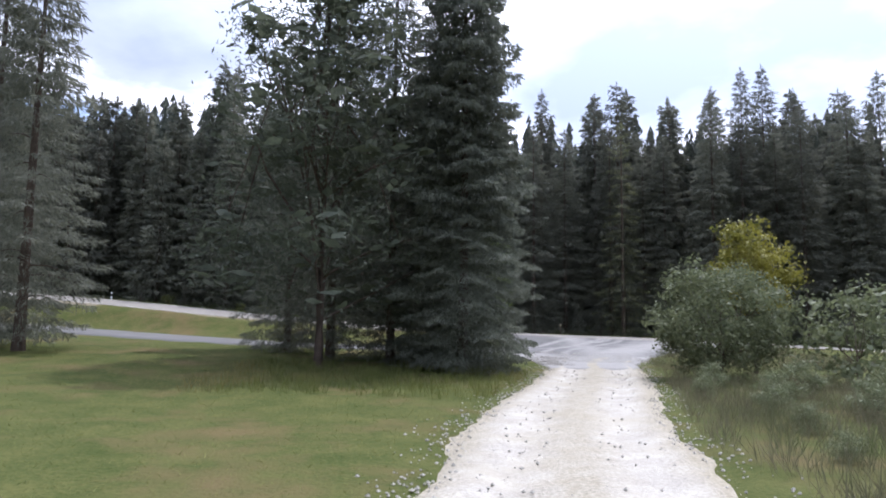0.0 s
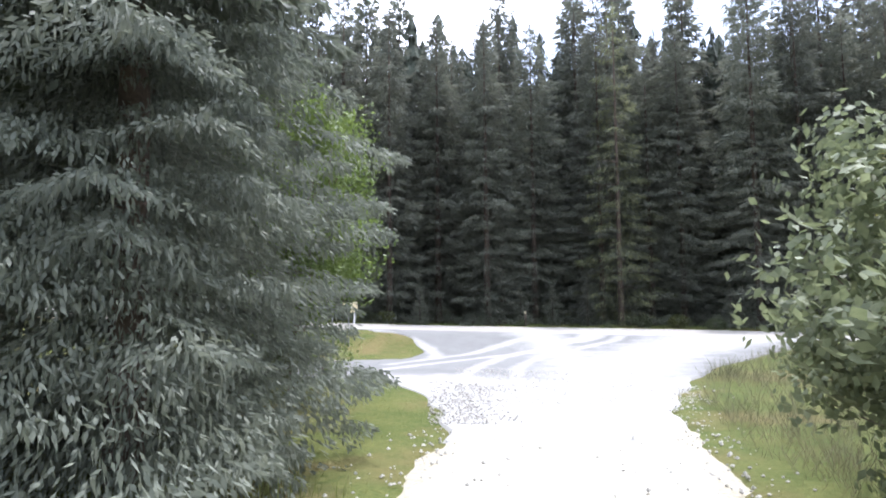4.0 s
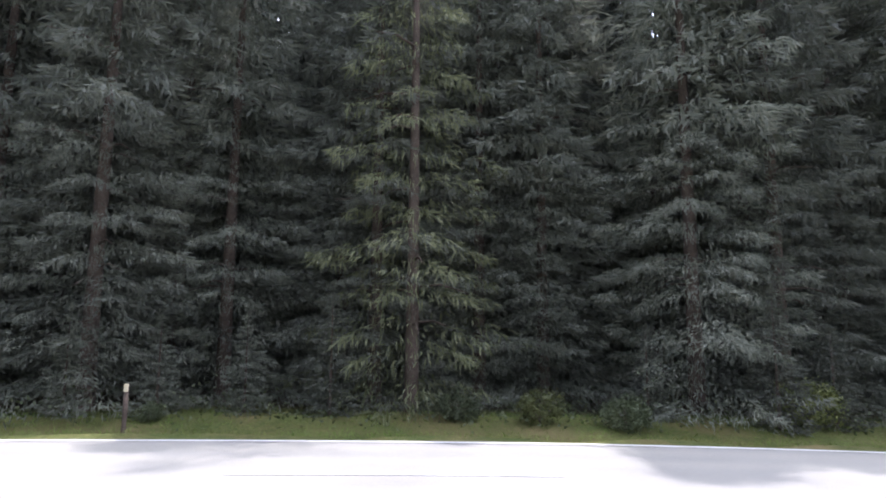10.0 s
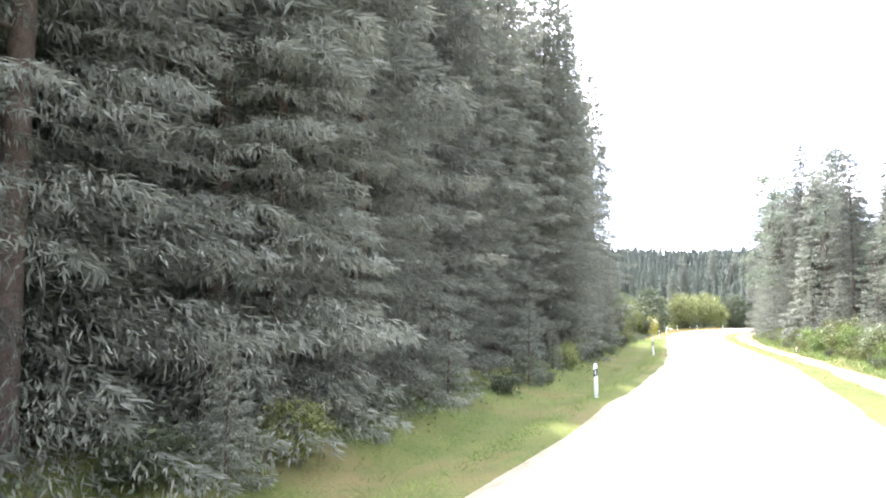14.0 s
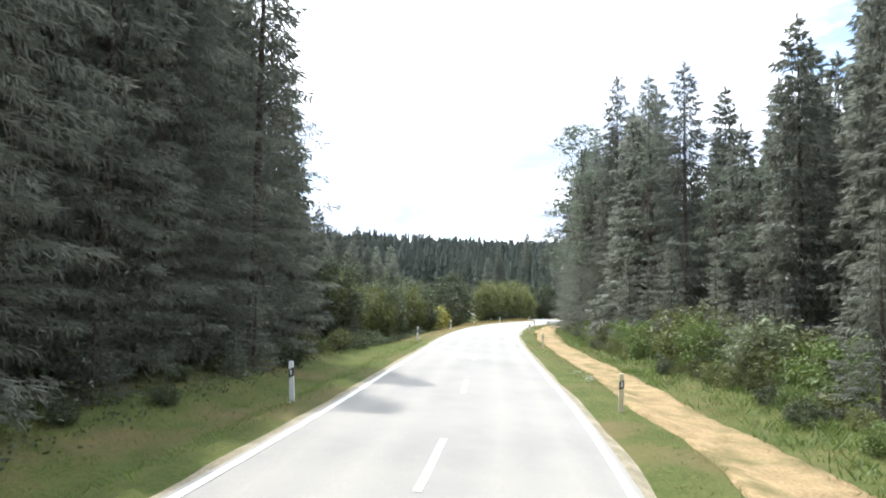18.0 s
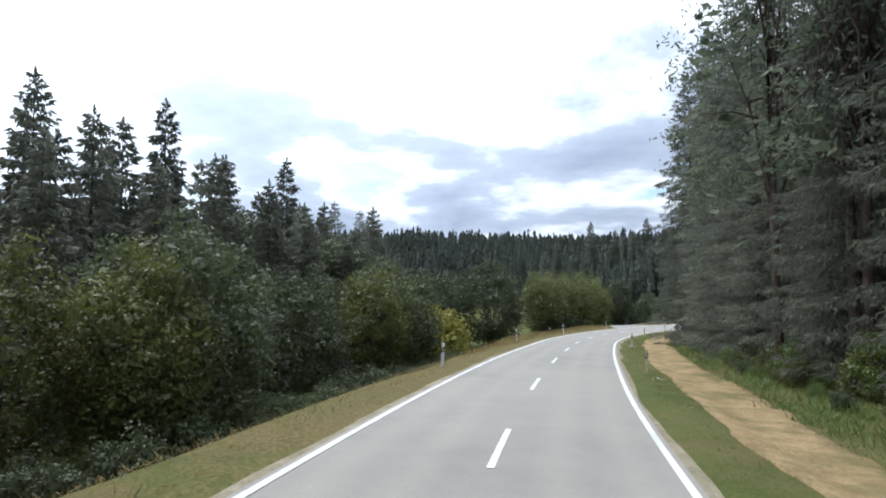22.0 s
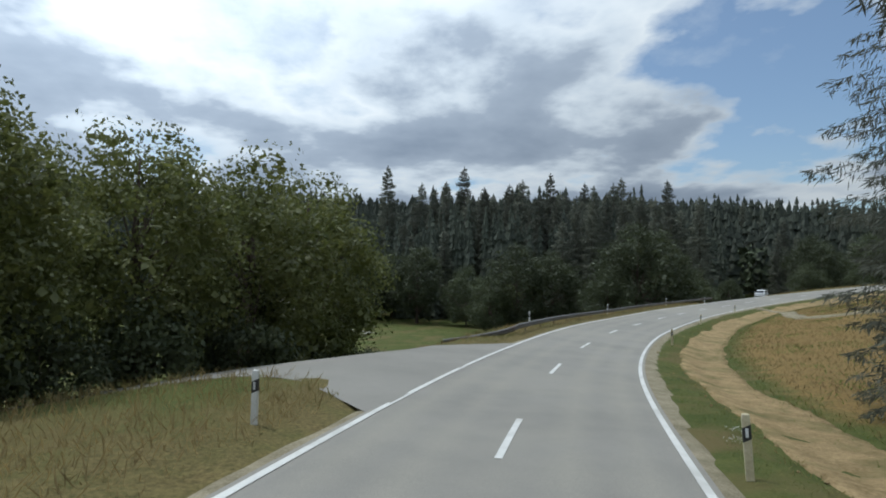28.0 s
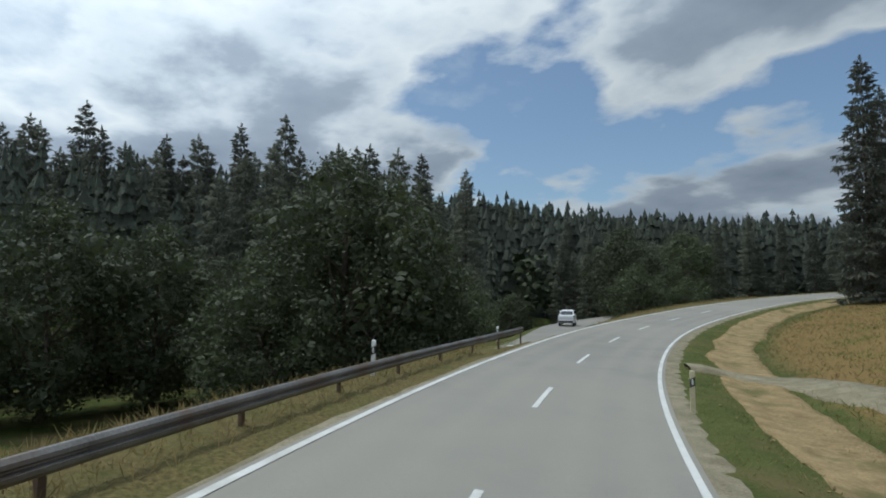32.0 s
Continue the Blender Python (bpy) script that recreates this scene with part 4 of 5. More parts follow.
oaks = [broadleaf("broadleaf_tree", 12.5, 5.6, 51, M_LEAF_DARK, "round dark green broadleaf tree in the valley", "broadleaf trees"),
        broadleaf("broadleaf_tree", 11, 4.2, 52, M_LEAF, "green broadleaf tree beside the meadow", "broadleaf trees", size=0.21, clumps=150, leaves=90),
        broadleaf("broadleaf_tree", 14, 4.8, 53, M_LEAF_DARK, "tall dark broadleaf tree beside the meadow", "broadleaf trees", low=0.06),
        broadleaf("broadleaf_tree", 10.5, 4.0, 54, M_LEAF_TURNING, "broadleaf tree with a few yellowing branches below the road", "broadleaf trees", size=0.24, clumps=130, leaves=56),
        broadleaf("broadleaf_tree", 12.5, 5.7, 55, M_LEAF_DARK, "round dark green broadleaf tree across the valley meadow", "broadleaf trees", size=0.22, clumps=190, leaves=100)]


def shrub(h, spread, seed, material, label, size=0.17, clumps=52, leaves=40, name="bush", group="bushes"):
    crown, mids = leafy_crown((0, 0, h * 0.46), (spread, spread * 0.9, h * 0.54), seed, clumps, leaves, size, material, hollow=0.4, clump=0.33, base_cut=-0.95, core=12)
    return make_tree(name, limbs_mesh(h * 0.8, 0.05, mids, seed, 0.05, 14, name="stems", bole=0.3), crown, label, "bush", group)


bushes = [shrub(3.2, 2.0, 61, M_LEAF, "leafy green bush beside the road"), shrub(2.2, 1.6, 62, M_LEAF_DARK, "low dark green bush at the wood edge"), shrub(4.2, 2.4, 63, M_LEAF_GREY, "tall grey-green bush at the roadside", 0.16),
          shrub(2.8, 1.9, 65, M_LEAF_FRESH, "bright green bush with reddish stems beside the earth strip", 0.15, 60, 40)]
yellow_bush = shrub(4.4, 3.0, 64, M_LEAF_YELLOW, "round bush with yellowing leaves below the road bank", 0.24, 110, 52)

rp = random.Random(7)


def dot(protos, x, y, lo=0.85, hi=1.15):
    return plant(rp.choice(protos), x, y, rp.uniform(lo, hi), rp.uniform(0, math.tau))


# --- the wood north of the road: its edge tree by tree
for x in np.arange(-70, 92, 3.1):
    for row, lat in enumerate((10.3, 14.0, 18.0) if x < 82 else (13.2, 16.6, 20.0)):
        if row == 2 and (x > 40 or x < -30 or rp.random() < 0.3):
            continue
        xx, yy = beside(x + rp.uniform(-1.1, 1.1) + 1.5 * row, lat + rp.uniform(-1.0, 1.4))
        dot(close_spruces if row == 0 and 2 < x < 64 else near_spruces if (row == 0 and x > -26) or (row == 1 and 2 < x < 80) else spruces, xx, yy, 0.82 if row == 0 else 0.98, 1.04 if row == 0 else 1.18)
for x in np.arange(-32, 97, 1.9):
    xx, yy = beside(x + rp.uniform(-1, 1), 7.0 + rp.uniform(-0.3, 1.3))
    dot(rp.choice((young, bushes[1:2], bushes[1:2], bushes[:1])), xx, yy, 0.24, 0.46)
for x, lat, k in ((93.5, 12.0, 0.8), (95.5, 12.2, 0.62), (98.0, 13.5, 0.66), (96.0, 17.0, 0.74)):
    plant(spruces[3], *beside(x, lat), k, x)
plant(near_spruces[0], 98.4, 63.0, 1.02, 0.6)
plant(near_spruces[2], 93.0, 64.4, 0.95, 1.9)
# --- valley trees left of the road, east of the wood: a closed leafy front, spruces behind
for x in np.arange(97, 144, 2.7):
    xx, yy = beside(x, 10.2 + rp.uniform(-0.6, 1.0) + 0.04 * (x - 97))
    dot(rp.choice((oaks[1:2], oaks[:1], oaks[:2], young, bushes[1:2])), xx, yy, 0.5, 0.72)
    if rp.random() < 0.8:
        xx, yy = beside(x + 1.5, 16 + rp.uniform(-1, 2))
        dot(rp.choice((oaks[:4], young, spruces[3:4])), xx, yy, 0.45, 0.62)
    if rp.random() < 0.6:
        xx, yy = beside(x + 1, 23 + rp.uniform(-2, 5))
        dot(spruces[3:], xx, yy, 0.52, 0.66)
for x in np.arange(98, 143, 2.6):
    xx, yy = beside(x, 8.0 + rp.uniform(-0.3, 0.6))
    dot(bushes[1:2], xx, yy, 0.45, 0.8)
for i, x in enumerate(np.arange(99, 141, 2.6)):
    plant(spruces[(i * 3) % 4], *beside(x + rp.uniform(-0.8, 0.8), 15.5 + rp.uniform(-1.2, 1.2)), rp.uniform(0.4, 0.52), i)
    plant(spruces[(i * 3 + 1) % 4], *beside(x + 1.3, 20.5 + rp.uniform(-1.5, 1.5)), rp.uniform(0.5, 0.64), i * 2)
for x, y, k in ((147, 64, 0.66), (151, 66.5, 0.7), (154, 65, 0.62), (157.5, 63, 0.68), (160.5, 62, 0.58), (149.5, 61.5, 0.56), (144, 61, 0.6), (163.5, 60.5, 0.42)):
    plant(near_spruces[int(x) % 3], x, y, 0.84 * k, x)
plant(yellow_bush, 146.6, 56.2, 1.12, 0.4)
for x, y, s in ((156.4, 63.5, 0.72), (150, 66, 0.68), (160.5, 67, 0.62), (146, 78, 0.85), (139, 71, 0.74), (152, 73, 0.75), (170, 84, 0.8), (163, 80, 0.78), (143, 66, 0.62), (134, 75, 0.8), (128, 69, 0.72), (121, 72, 0.8)):
    plant(spruces[3], x, y, s, x)
for x, y, s, k in ((136, 66, 0.8, 2), (131, 70, 0.9, 0), (146, 68, 0.85, 2), (155, 70, 0.8, 0), (163, 72, 0.8, 2), (140, 80, 0.95, 0), (171, 78, 0.9, 2), (178, 88, 1.0, 0), (153, 61.5, 0.8, 1), (161, 63.5, 0.74, 2), (158, 59.5, 0.45, 1), (165.5, 62, 0.5, 0), (148, 61, 0.7, 1), (142, 62, 0.75, 2)):
    plant(oaks[k], x, y, s, y)
plant(oaks[4], 189.8, 55.8, 1.0, 0.3)
for x, y, s, k in ((201, 48.4, 0.9, 1), (205.5, 48.8, 0.86, 1), (209.5, 46.0, 0.98, 1), (215.5, 42.5, 1.12, 1), (194, 64, 0.95, 0), (220, 45, 0.72, 2), (221.0, 40.4, 1.16, 1)):
    plant(oaks[k], x, y, s, x + y)
for x, y, s in ((176, 62, 0.4), (222, 38.5, 0.6), (226, 36.5, 0.42), (201, 47.5, 0.75), (207.5, 45, 0.75), (212, 42.5, 0.8), (203.5, 46.5, 0.6), (217.5, 40.5, 0.7), (215, 42, 0.7)):
    plant(bushes[1], x, y, s * 2, x)
# --- round trees and spruces across the valley meadow
for x, y, s, k in ((306, 7, 1.35, 0), (309, -1, 1.25, 0), (303, 13, 0.85, 0), (297, -14.0, 1.6, 0), (302, -20, 1.5, 2), (294, -7, 0.95, 0), (308, -27, 1.2, 0), (331, 37, 1.35, 0), (325, 25, 1.3, 2), (318, 15, 1.0, 0), (337, 30, 1.2, 0), (342, 40, 1.1, 0), (338, 62, 1.0, 0),
                   (324, -70, 1.1, 0), (333, -80, 1.1, 0), (331, -92, 1.1, 0), (342, -110, 1.1, 0), (322, 5, 0.9, 1), (330, -8, 0.9, 2), (308.5, -57.5, 0.72, 0), (315.5, -75.0, 0.66, 0), (316, -31.0, 0.95, 0), (327, -42.5, 0.85, 0), (327.5, -51, 0.72, 2), (336, -56, 0.75, 0)):
    plant(oaks[4 if k == 0 else k], x, y, s, x * 2)
for x, y, s in ((362, 30.4, 1.45), (350, 44, 1.12), (357, 49, 1.16), (372, 22, 1.15), (340, 27, 0.95), (336, 17.5, 0.9), (345, 25, 0.9), (288.5, -73.5, 1.2), (294, -88, 1.1), (284, -92, 1.05), (280, -82, 1.0)):
    plant(spruces[int(x) % 4], x, y, s, y)
# --- right of the road: mixed wood on the cutting
for x in np.arange(56, 177, 3.4):
    tall = x > 100
    xx, yy = beside(x + rp.uniform(-1.2, 1.2), -(13.0 if tall else 14.5) - rp.uniform(-0.8, 1.6))
    dot(rp.choice((near_spruces if tall else spruces, spruces, pines)), xx, yy, 0.75 if tall else 0.5, 0.95 if tall else 0.75)
    xx, yy = beside(x + rp.uniform(-1.2, 1.2), -19.0 - rp.uniform(0, 3))
    dot(rp.choice((spruces, spruces, pines)), xx, yy, 0.7, 0.95)
    if x < 150:
        xx, yy = beside(x + rp.uniform(-2, 2), -11.0 - rp.uniform(-0.6, 1.2))
        dot(rp.choice((young, young, bushes)), xx, yy, 0.4, 0.85)
for x, lat, s in ((86, -10.6, 1.05), (90, -11.2, 0.9), (97, -10.4, 0.6), (106, -10.3, 0.7), (116, -10.4, 0.75), (121, -10.6, 0.6), (79, -11.2, 0.8)):
    plant(bushes[0], *beside(x, lat), s, x)
for x in np.arange(58, 136, 0.95):
    xx, yy = beside(x + rp.uniform(-0.5, 0.5), -8.6 - abs(rp.gauss(0, 1.1)))
    dot(rp.choice((bushes[:1], bushes[:1], bushes[3:4], bushes[1:2])), xx, yy, 0.16, 0.36)
for x, lat, k in ((84, -10.3, 0.9), (94, -10.0, 0.85), (101, -10.4, 0.8), (111, -10.0, 0.75), (126, -9.8, 0.6), (74, -10.6, 0.8), (68, -11.0, 0.9)):
    plant(bushes[3], *beside(x, lat), k, x)
plant(near_spruces[0], 110.5, 33.9, 0.95, 1.0)
plant(big_pine, 129.0, 37.0, 1.05, 2.0)
plant(pines[1], 121.5, 36.6, 1.1, 3.0)
for x in np.arange(128, 178, 3.0):
    xx, yy = beside(x + rp.uniform(-0.6, 0.6), -9.9 - rp.uniform(0, 0.8))
    dot(rp.choice((young, bushes[1:2])), xx, yy, 0.55, 0.85)
for x in (139, 143.5, 148, 152.5, 157, 161.5, 166, 170.5, 174.5):
    xx, yy = beside(x, -10.6 - 0.5 * (x % 2))
    dot(near_spruces, xx, yy, 0.85, 1.0)
for i, (x, y) in enumerate(((124.5, 34.6), (129.5, 33.2), (133.5, 34.6), (118, 33.4), (136, 31.5), (114.5, 35.8), (117.8, 35.4), (123, 36.4))):
    plant(near_spruces[i % 3], x, y, 0.85 + 0.05 * (i % 3), i * 2.0)
plant(close_spruces[0], *beside(158.5, -9.6), 1.0, 4.4)
plant(near_spruces[2], 198.2, 21.2, 0.92, 1.7)
plant(near_spruces[0], 193.5, 19.0, 0.9, 0.7)
plant(near_spruces[1], 189.5, 21.0, 0.9, 2.7)
plant(spruces[0], 199.5, 16.5, 0.85, 0.3)
plant(spruces[1], 195.5, 15.0, 0.85, 2.3)
# one thin spruce whose sunlit look comes from its paler twig colour
pale_tree = make_tree("pale_spruce", trunk_mesh(22, 0.2, stubs=16, seed=79), spruce_crown(22, 3.3, 80, 0.8, 6, 34.0, 0.36, 0.018, 0.02, droop=0.5, hang=1.5, full=0.6, material=M_SUNLIT_TWIG), "thin spruce at the wood edge, drooping twigs coloured pale as if sunlit", "tree")
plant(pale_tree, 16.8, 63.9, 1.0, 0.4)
plant(spruces[0], 122.7, 30.2, 1.06, 0.9)
for i in range(19):
    plant(spruces[(i * 3) % 4], 353 - 2.9 * i + 1.2 * math.sin(i * 2.2), -84 - 2.8 * i + 1.2 * math.sin(i * 1.4), 0.7 + 0.1 * math.sin(i * 1.9), i)
# the front of the hill wood above the valley
for i, y in enumerate(np.arange(-33, -6, 2.5)):
    plant(spruces[(i * 3 + 1) % 4], 321 + 3 * math.sin(i * 2.1), float(y), 1.16 + 0.08 * math.sin(i * 1.9), i * 2)
for i, y in enumerate(np.arange(-58, 16, 2.4)):
    plant(spruces[(i * 7) % 4], 357 + 9 * math.sin(i * 2.4) + 0.06 * y, float(y), 1.24 + 0.1 * math.sin(i * 1.7), i)
for i, y in enumerate(np.arange(-55, 22, 3.1)):
    plant(spruces[(i * 5 + 2) % 4], 370 + 5 * math.sin(i * 1.9) + 0.06 * y, float(y), 1.36 + 0.1 * math.sin(i * 2.3), i * 3)
for i, x in enumerate(np.arange(348, 400, 7.0)):
    plant(spruces[(i * 5) % 4], x, -84 - 0.25 * (x - 348) + 3 * math.sin(i * 2.1), 0.85 + 0.1 * math.sin(i * 1.3), i)

# --- beside the track at the start
plant(pine_tree(20, 44, "big pine with a wide dark spreading crown beside the track", 0.13, 5.6, 260), -7.2, 29.6, 1.0, 0.8)
plant(near_spruces[0], -10.5, 37.5, 0.85, 4.0)
plant(near_spruces[1], -21.2, 30.0, 1.05, 1.2)
plant(near_spruces[2], -25.2, 33.0, 1.0, 2.2)
weeping = make_tree("weeping_spruce", trunk_mesh(25, 0.27, stubs=6, seed=77), spruce_crown(25, 4.5, 78, 0.4, 10, 165.0, 0.16, 0.019, 0.012, droop=0.4, hang=1.6, full=0.5, material=M_SPRUCE_PALE, fine_to=7.0), "big spruce with hanging grey-green twigs beside the gravel track", "tree")
plant(weeping, -0.5, 31.3, 1.0, 0.5)
plant(near_spruces[2], -4.2, 33.4, 0.95, 2.5)
plant(near_spruces[1], -7.6, 35.2, 1.0, 5.1)
plant(near_spruces[0], -2.2, 36.2, 0.9, 3.3)
oak_crown, oak_mids = leafy_crown((0, 0, 4.8), (2.7, 2.6, 4.2), 81, 170, 150, 0.125, M_LEAF_FRESH, hollow=0.4, clump=0.2, core=0)
young_oak = make_tree("young_oak", limbs_mesh(8, 0.12, oak_mids, 81, 0.15, 26, apart=True), oak_crown, "young oak with fresh green leaves beside the track", "tree")
plant(young_oak, 0.4, 38.4, 1.0, 0.2)
big_bush_crown, bb_mids = leafy_crown((0, 0, 2.6), (3.4, 3.1, 2.8), 83, 190, 70, 0.15, M_LEAF_GREY, hollow=0.5, clump=0.2, base_cut=-0.97, core=12)
big_bush = make_tree("track_bush", limbs_mesh(4.4, 0.09, bb_mids, 83, 0.06, 30, name="stem", bole=0.3, apart=True), big_bush_crown, "large grey-green bush beside the gravel track", "bush")
plant(big_bush, 10.9, 28.6, 1.0, 0.0)
plant(bushes[2], 15.3, 26.0, 1.1, 1.0)
maple_crown, mp_mids = leafy_crown((0, 0, 5.2), (2.4, 2.2, 2.6), 85, 90, 50, 0.2, M_LEAF_YELLOW, hollow=0.4, clump=0.26)
maple = make_tree("young_maple", limbs_mesh(7.4, 0.12, mp_mids, 85, 0.3, 18, apart=True), maple_crown, "young maple with yellow autumn leaves behind the bush", "tree")
plant(maple, 13.9, 31.5, 1.0, 0.0)
plant(bushes[1], -0.4, 36.0, 0.95, 0.7)
plant(bushes[2], 0.9, 40.3, 0.42, 2.7)
plant(bushes[2], -0.8, 40.2, 0.5, 1.7)
for x, y, s in ((-8.5, 41.0, 0.5), (-11, 40.0, 0.55)):
    plant(bushes[0], x, y, s, x)

for x, y, k in ((8.6, 15, 0.2), (9.4, 18, 0.24), (8.9, 21.5, 0.22), (10.5, 20, 0.3), (11.6, 17, 0.28), (12.4, 22, 0.34), (10.2, 24, 0.28), (13.6, 19.5, 0.32), (7.6, 12, 0.16), (9.8, 12.6, 0.22)):
    plant(bushes[2], x - 1.7, y, k, x * 3)

# --- the wood's dim inside, and the woods on the hills
rs = np.random.RandomState(91)


def tier_trees(x, y, z, h, r, tiers, points, low=0.02):
    """Many conifers in one mesh: jagged skirts of boughs one above the other, up to a pointed top."""
    n = len(x)
    a0 = rs.uniform(0, math.tau, (n, tiers, 1)) + np.arange(points) * math.tau / points
    f = 1 - (1 - low) * (1 - np.arange(tiers) / tiers) ** 1.25
    f = f[None] + rs.uniform(-0.2, 0.2, (n, tiers)) / tiers
    reach = (r[:, None] * (1 - f) ** 0.58 + 0.08)[..., None] * np.where(np.arange(points) % 2, 0.62, 1.0) * rs.uniform(0.72, 1.25, (n, tiers, points))
    ring = np.stack([x[:, None, None] + reach * np.cos(a0), y[:, None, None] + reach * np.sin(a0), z[:, None, None] + h[:, None, None] * f[..., None] - 0.28 * reach + rs.uniform(-0.45, 0.3, reach.shape)], -1)
    peak = np.minimum(f + 1.9 * (1 - f) / (tiers - np.arange(tiers) + 0.9), 1.0)
    peak[:, -1] = 1.0
    apex = np.stack([x[:, None] + 0 * peak, y[:, None] + 0 * peak, z[:, None] + h[:, None] * peak], -1)
    v = np.concatenate([ring, apex[:, :, None]], 2).reshape(-1, 3)
    base = (np.arange(n * tiers) * (points + 1))[:, None]
    k = np.arange(points)
    tri = np.stack([base + k, base + (k + 1) % points, base + points + 0 * k], -1).reshape(-1, 3)
    return v, tri


def inside(poly, x, y):
    poly = np.array(poly)
    hit = np.zeros(len(x), bool)
    for (ax, ay), (bx, by) in zip(poly, np.roll(poly, -1, 0)):
        cross = (ay > y) != (by > y)
        hit ^= cross & (x < (bx - ax) * (y - ay) / (by - ay + 1e-9) + ax)
    return hit


OPEN = [[(162, 66), (190, 62), (205, 46), (262, 12), (285, -22), (312, -30), (326, 0), (338, 46), (345, 80), (300, 140), (220, 135), (180, 100)],
        [(172, 34), (225, 5), (280, -68), (262, -120), (200, -90), (165, -20)], [(-80, 58), (-30, 54), (10, 50), (40, 44), (46, -80), (-80, -120)],
        [(290, 24), (345, 30), (372, 50), (372, 78), (340, 95), (300, 60)], [(285, -20), (350, -58), (350, -80), (300, -130), (285, -60)]]
px, py = [], []
for span, gap in (((-120, 430, -160, 150), 4.4), ((150, 640, -420, 440), 5.8)):
    a, b = np.meshgrid(np.arange(span[0], span[1], gap), np.arange(span[2], span[3], gap))
    px.append((a + rs.uniform(-0.45, 0.45, a.shape) * gap).ravel())
    py.append((b + rs.uniform(-0.45, 0.45, a.shape) * gap).ravel())
    if len(px) == 2:
        keep = ~((px[1] > -120) & (px[1] < 430) & (py[1] > -160) & (py[1] < 150))
        px[1], py[1] = px[1][keep], py[1][keep]
px, py = np.concatenate(px), np.concatenate(py)
xy = np.stack([px, py], -1)
dr, lr, _ = nearest(ROAD, ROAD_N, xy)
keep = (dr > np.where(lr > 0, 18.0, 23.5)) & ~((px < 60) & (py < 54) & (px > -90))
for poly in OPEN:
    keep &= ~inside(poly, px, py)
keep &= nearest(BRANCH_LINE, BRANCH_N, xy)[0] > np.where(px > 343, 3.0, 9)
keep &= ~((px > 104) & (lr > 0) & (dr < 60))
keep &= (np.hypot(px - 230, py) < 430) & (px > -130) & (py > -360) & ~((px < 60) & (py < -60)) & ~((px < 150) & (py > 130))
px, py, dr = px[keep], py[keep], dr[keep]
pz = land(px, py)
hh = rs.uniform(18.5, 23.5, len(px)) * np.where((px > 430) | (py < -160) | (py > 150), 0.95, 1.0) * np.where((px > 100) & (px < 300) & (py > 0), 0.8, 1.0)
hh *= (1 + 0.16 * waves(px, py, 45, 21)) * np.where((px > 335) & (px < 440) & (py > -62) & (py < 20), 1.2, 1.0)
near = (dr < 45) | ((px > 330) & (px < 410) & (py > -75) & (py < 70))
# broadleaved groves stand among the conifers on the valley's far side
grove = (waves(px, py, 70, 33) > 0.42) & (px > 90) & ~near
pine_like = ~near & ~grove
# the wood behind its edge, close-set
kk = rs.randint(rx(-75), rx(99), 1100)
lt = rs.uniform(15.5, 46, 1100)
q_ = ROAD[kk, :2] + ROAD_N[kk] * lt[:, None]
kr = rs.randint(rx(58), rx(176), 230)
qr = ROAD[kr, :2] - ROAD_N[kr] * rs.uniform(20.5, 28.0, 230)[:, None]
q_ = np.vstack([q_, qr])
ix, iy = np.r_[px[near], q_[:, 0]], np.r_[py[near], q_[:, 1]]
iz, ih = land(ix, iy), np.r_[hh[near], rs.uniform(19, 26, 1100), rs.uniform(9, 14, 230)]
v1, f1 = tier_trees(ix, iy, iz, ih, rs.uniform(2.2, 3.1, len(ix)), 13, 12)
tagged(new("near_woods", mesh("near_woods", v1, f1, M_DEEP)), "dense dark conifer wood behind the roadside trees", "woods", kind="stuff")
v2, f2 = tier_trees(px[pine_like], py[pine_like], pz[pine_like], hh[pine_like], rs.uniform(3.0, 4.6, pine_like.sum()), 6, 7)
tagged(new("far_woods", mesh("far_woods", v2, f2, M_FAR)), "dark conifer woods covering the far hills", "woods", kind="stuff")
gh = hh[grove] * 0.72
mids = np.concatenate([np.c_[px[grove] + rs.randn(grove.sum()) * 1.6, py[grove] + rs.randn(grove.sum()) * 1.6, pz[grove] + gh * u] for u in (0.25, 0.45, 0.62, 0.78, 0.9)])
v3, f3 = clump_leaves(mids, np.array([[2.3, 2.3, 2.0]]), 9, 1.2, 5, core=3, slim=0.4, big=0.8)
tagged(new("far_groves", mesh("far_groves", v3, f3, M_FAR_LEAF)), "rounded broadleaf groves among the far woods", "woods", kind="stuff")


# ---------------------------------------------------------------- undergrowth and grass
def blades(x, y, h, w, lean=0.35, lift=0.0):
    n = len(x)
    s = np.c_[x, y, land(x, y, False) - 0.03 + lift]
    a = rs.uniform(0, math.tau, n)
    way = np.c_[np.cos(a) * lean * h * rs.uniform(0, 1.5, n), np.sin(a) * lean * h * rs.uniform(0, 1.5, n), h]
    b = rs.uniform(0, math.tau, n)
    return kites(s, way, np.c_[np.cos(b), np.sin(b), 0 * b] * w[:, None])


def grass(name, label, x, y, h, w, material, lean=0.35):
    v, f = blades(x, y, h, w, lean)
    return tagged(new(name, mesh(name, v, f, material)), label, "grass", kind="stuff")


def verge(x0, x1, lat0, lat1, n):
    """Random places beside the main road between two sideways limits."""
    k = rs.randint(rx(x0), rx(x1), n)
    lat = rs.uniform(lat0, lat1, n)
    p = ROAD[k, :2] + ROAD_N[k] * lat[:, None] + rs.uniform(-0.6, 0.6, (n, 2)) * np.stack([ROAD_N[k, 1], -ROAD_N[k, 0]], -1)
    return p[:, 0], p[:, 1]


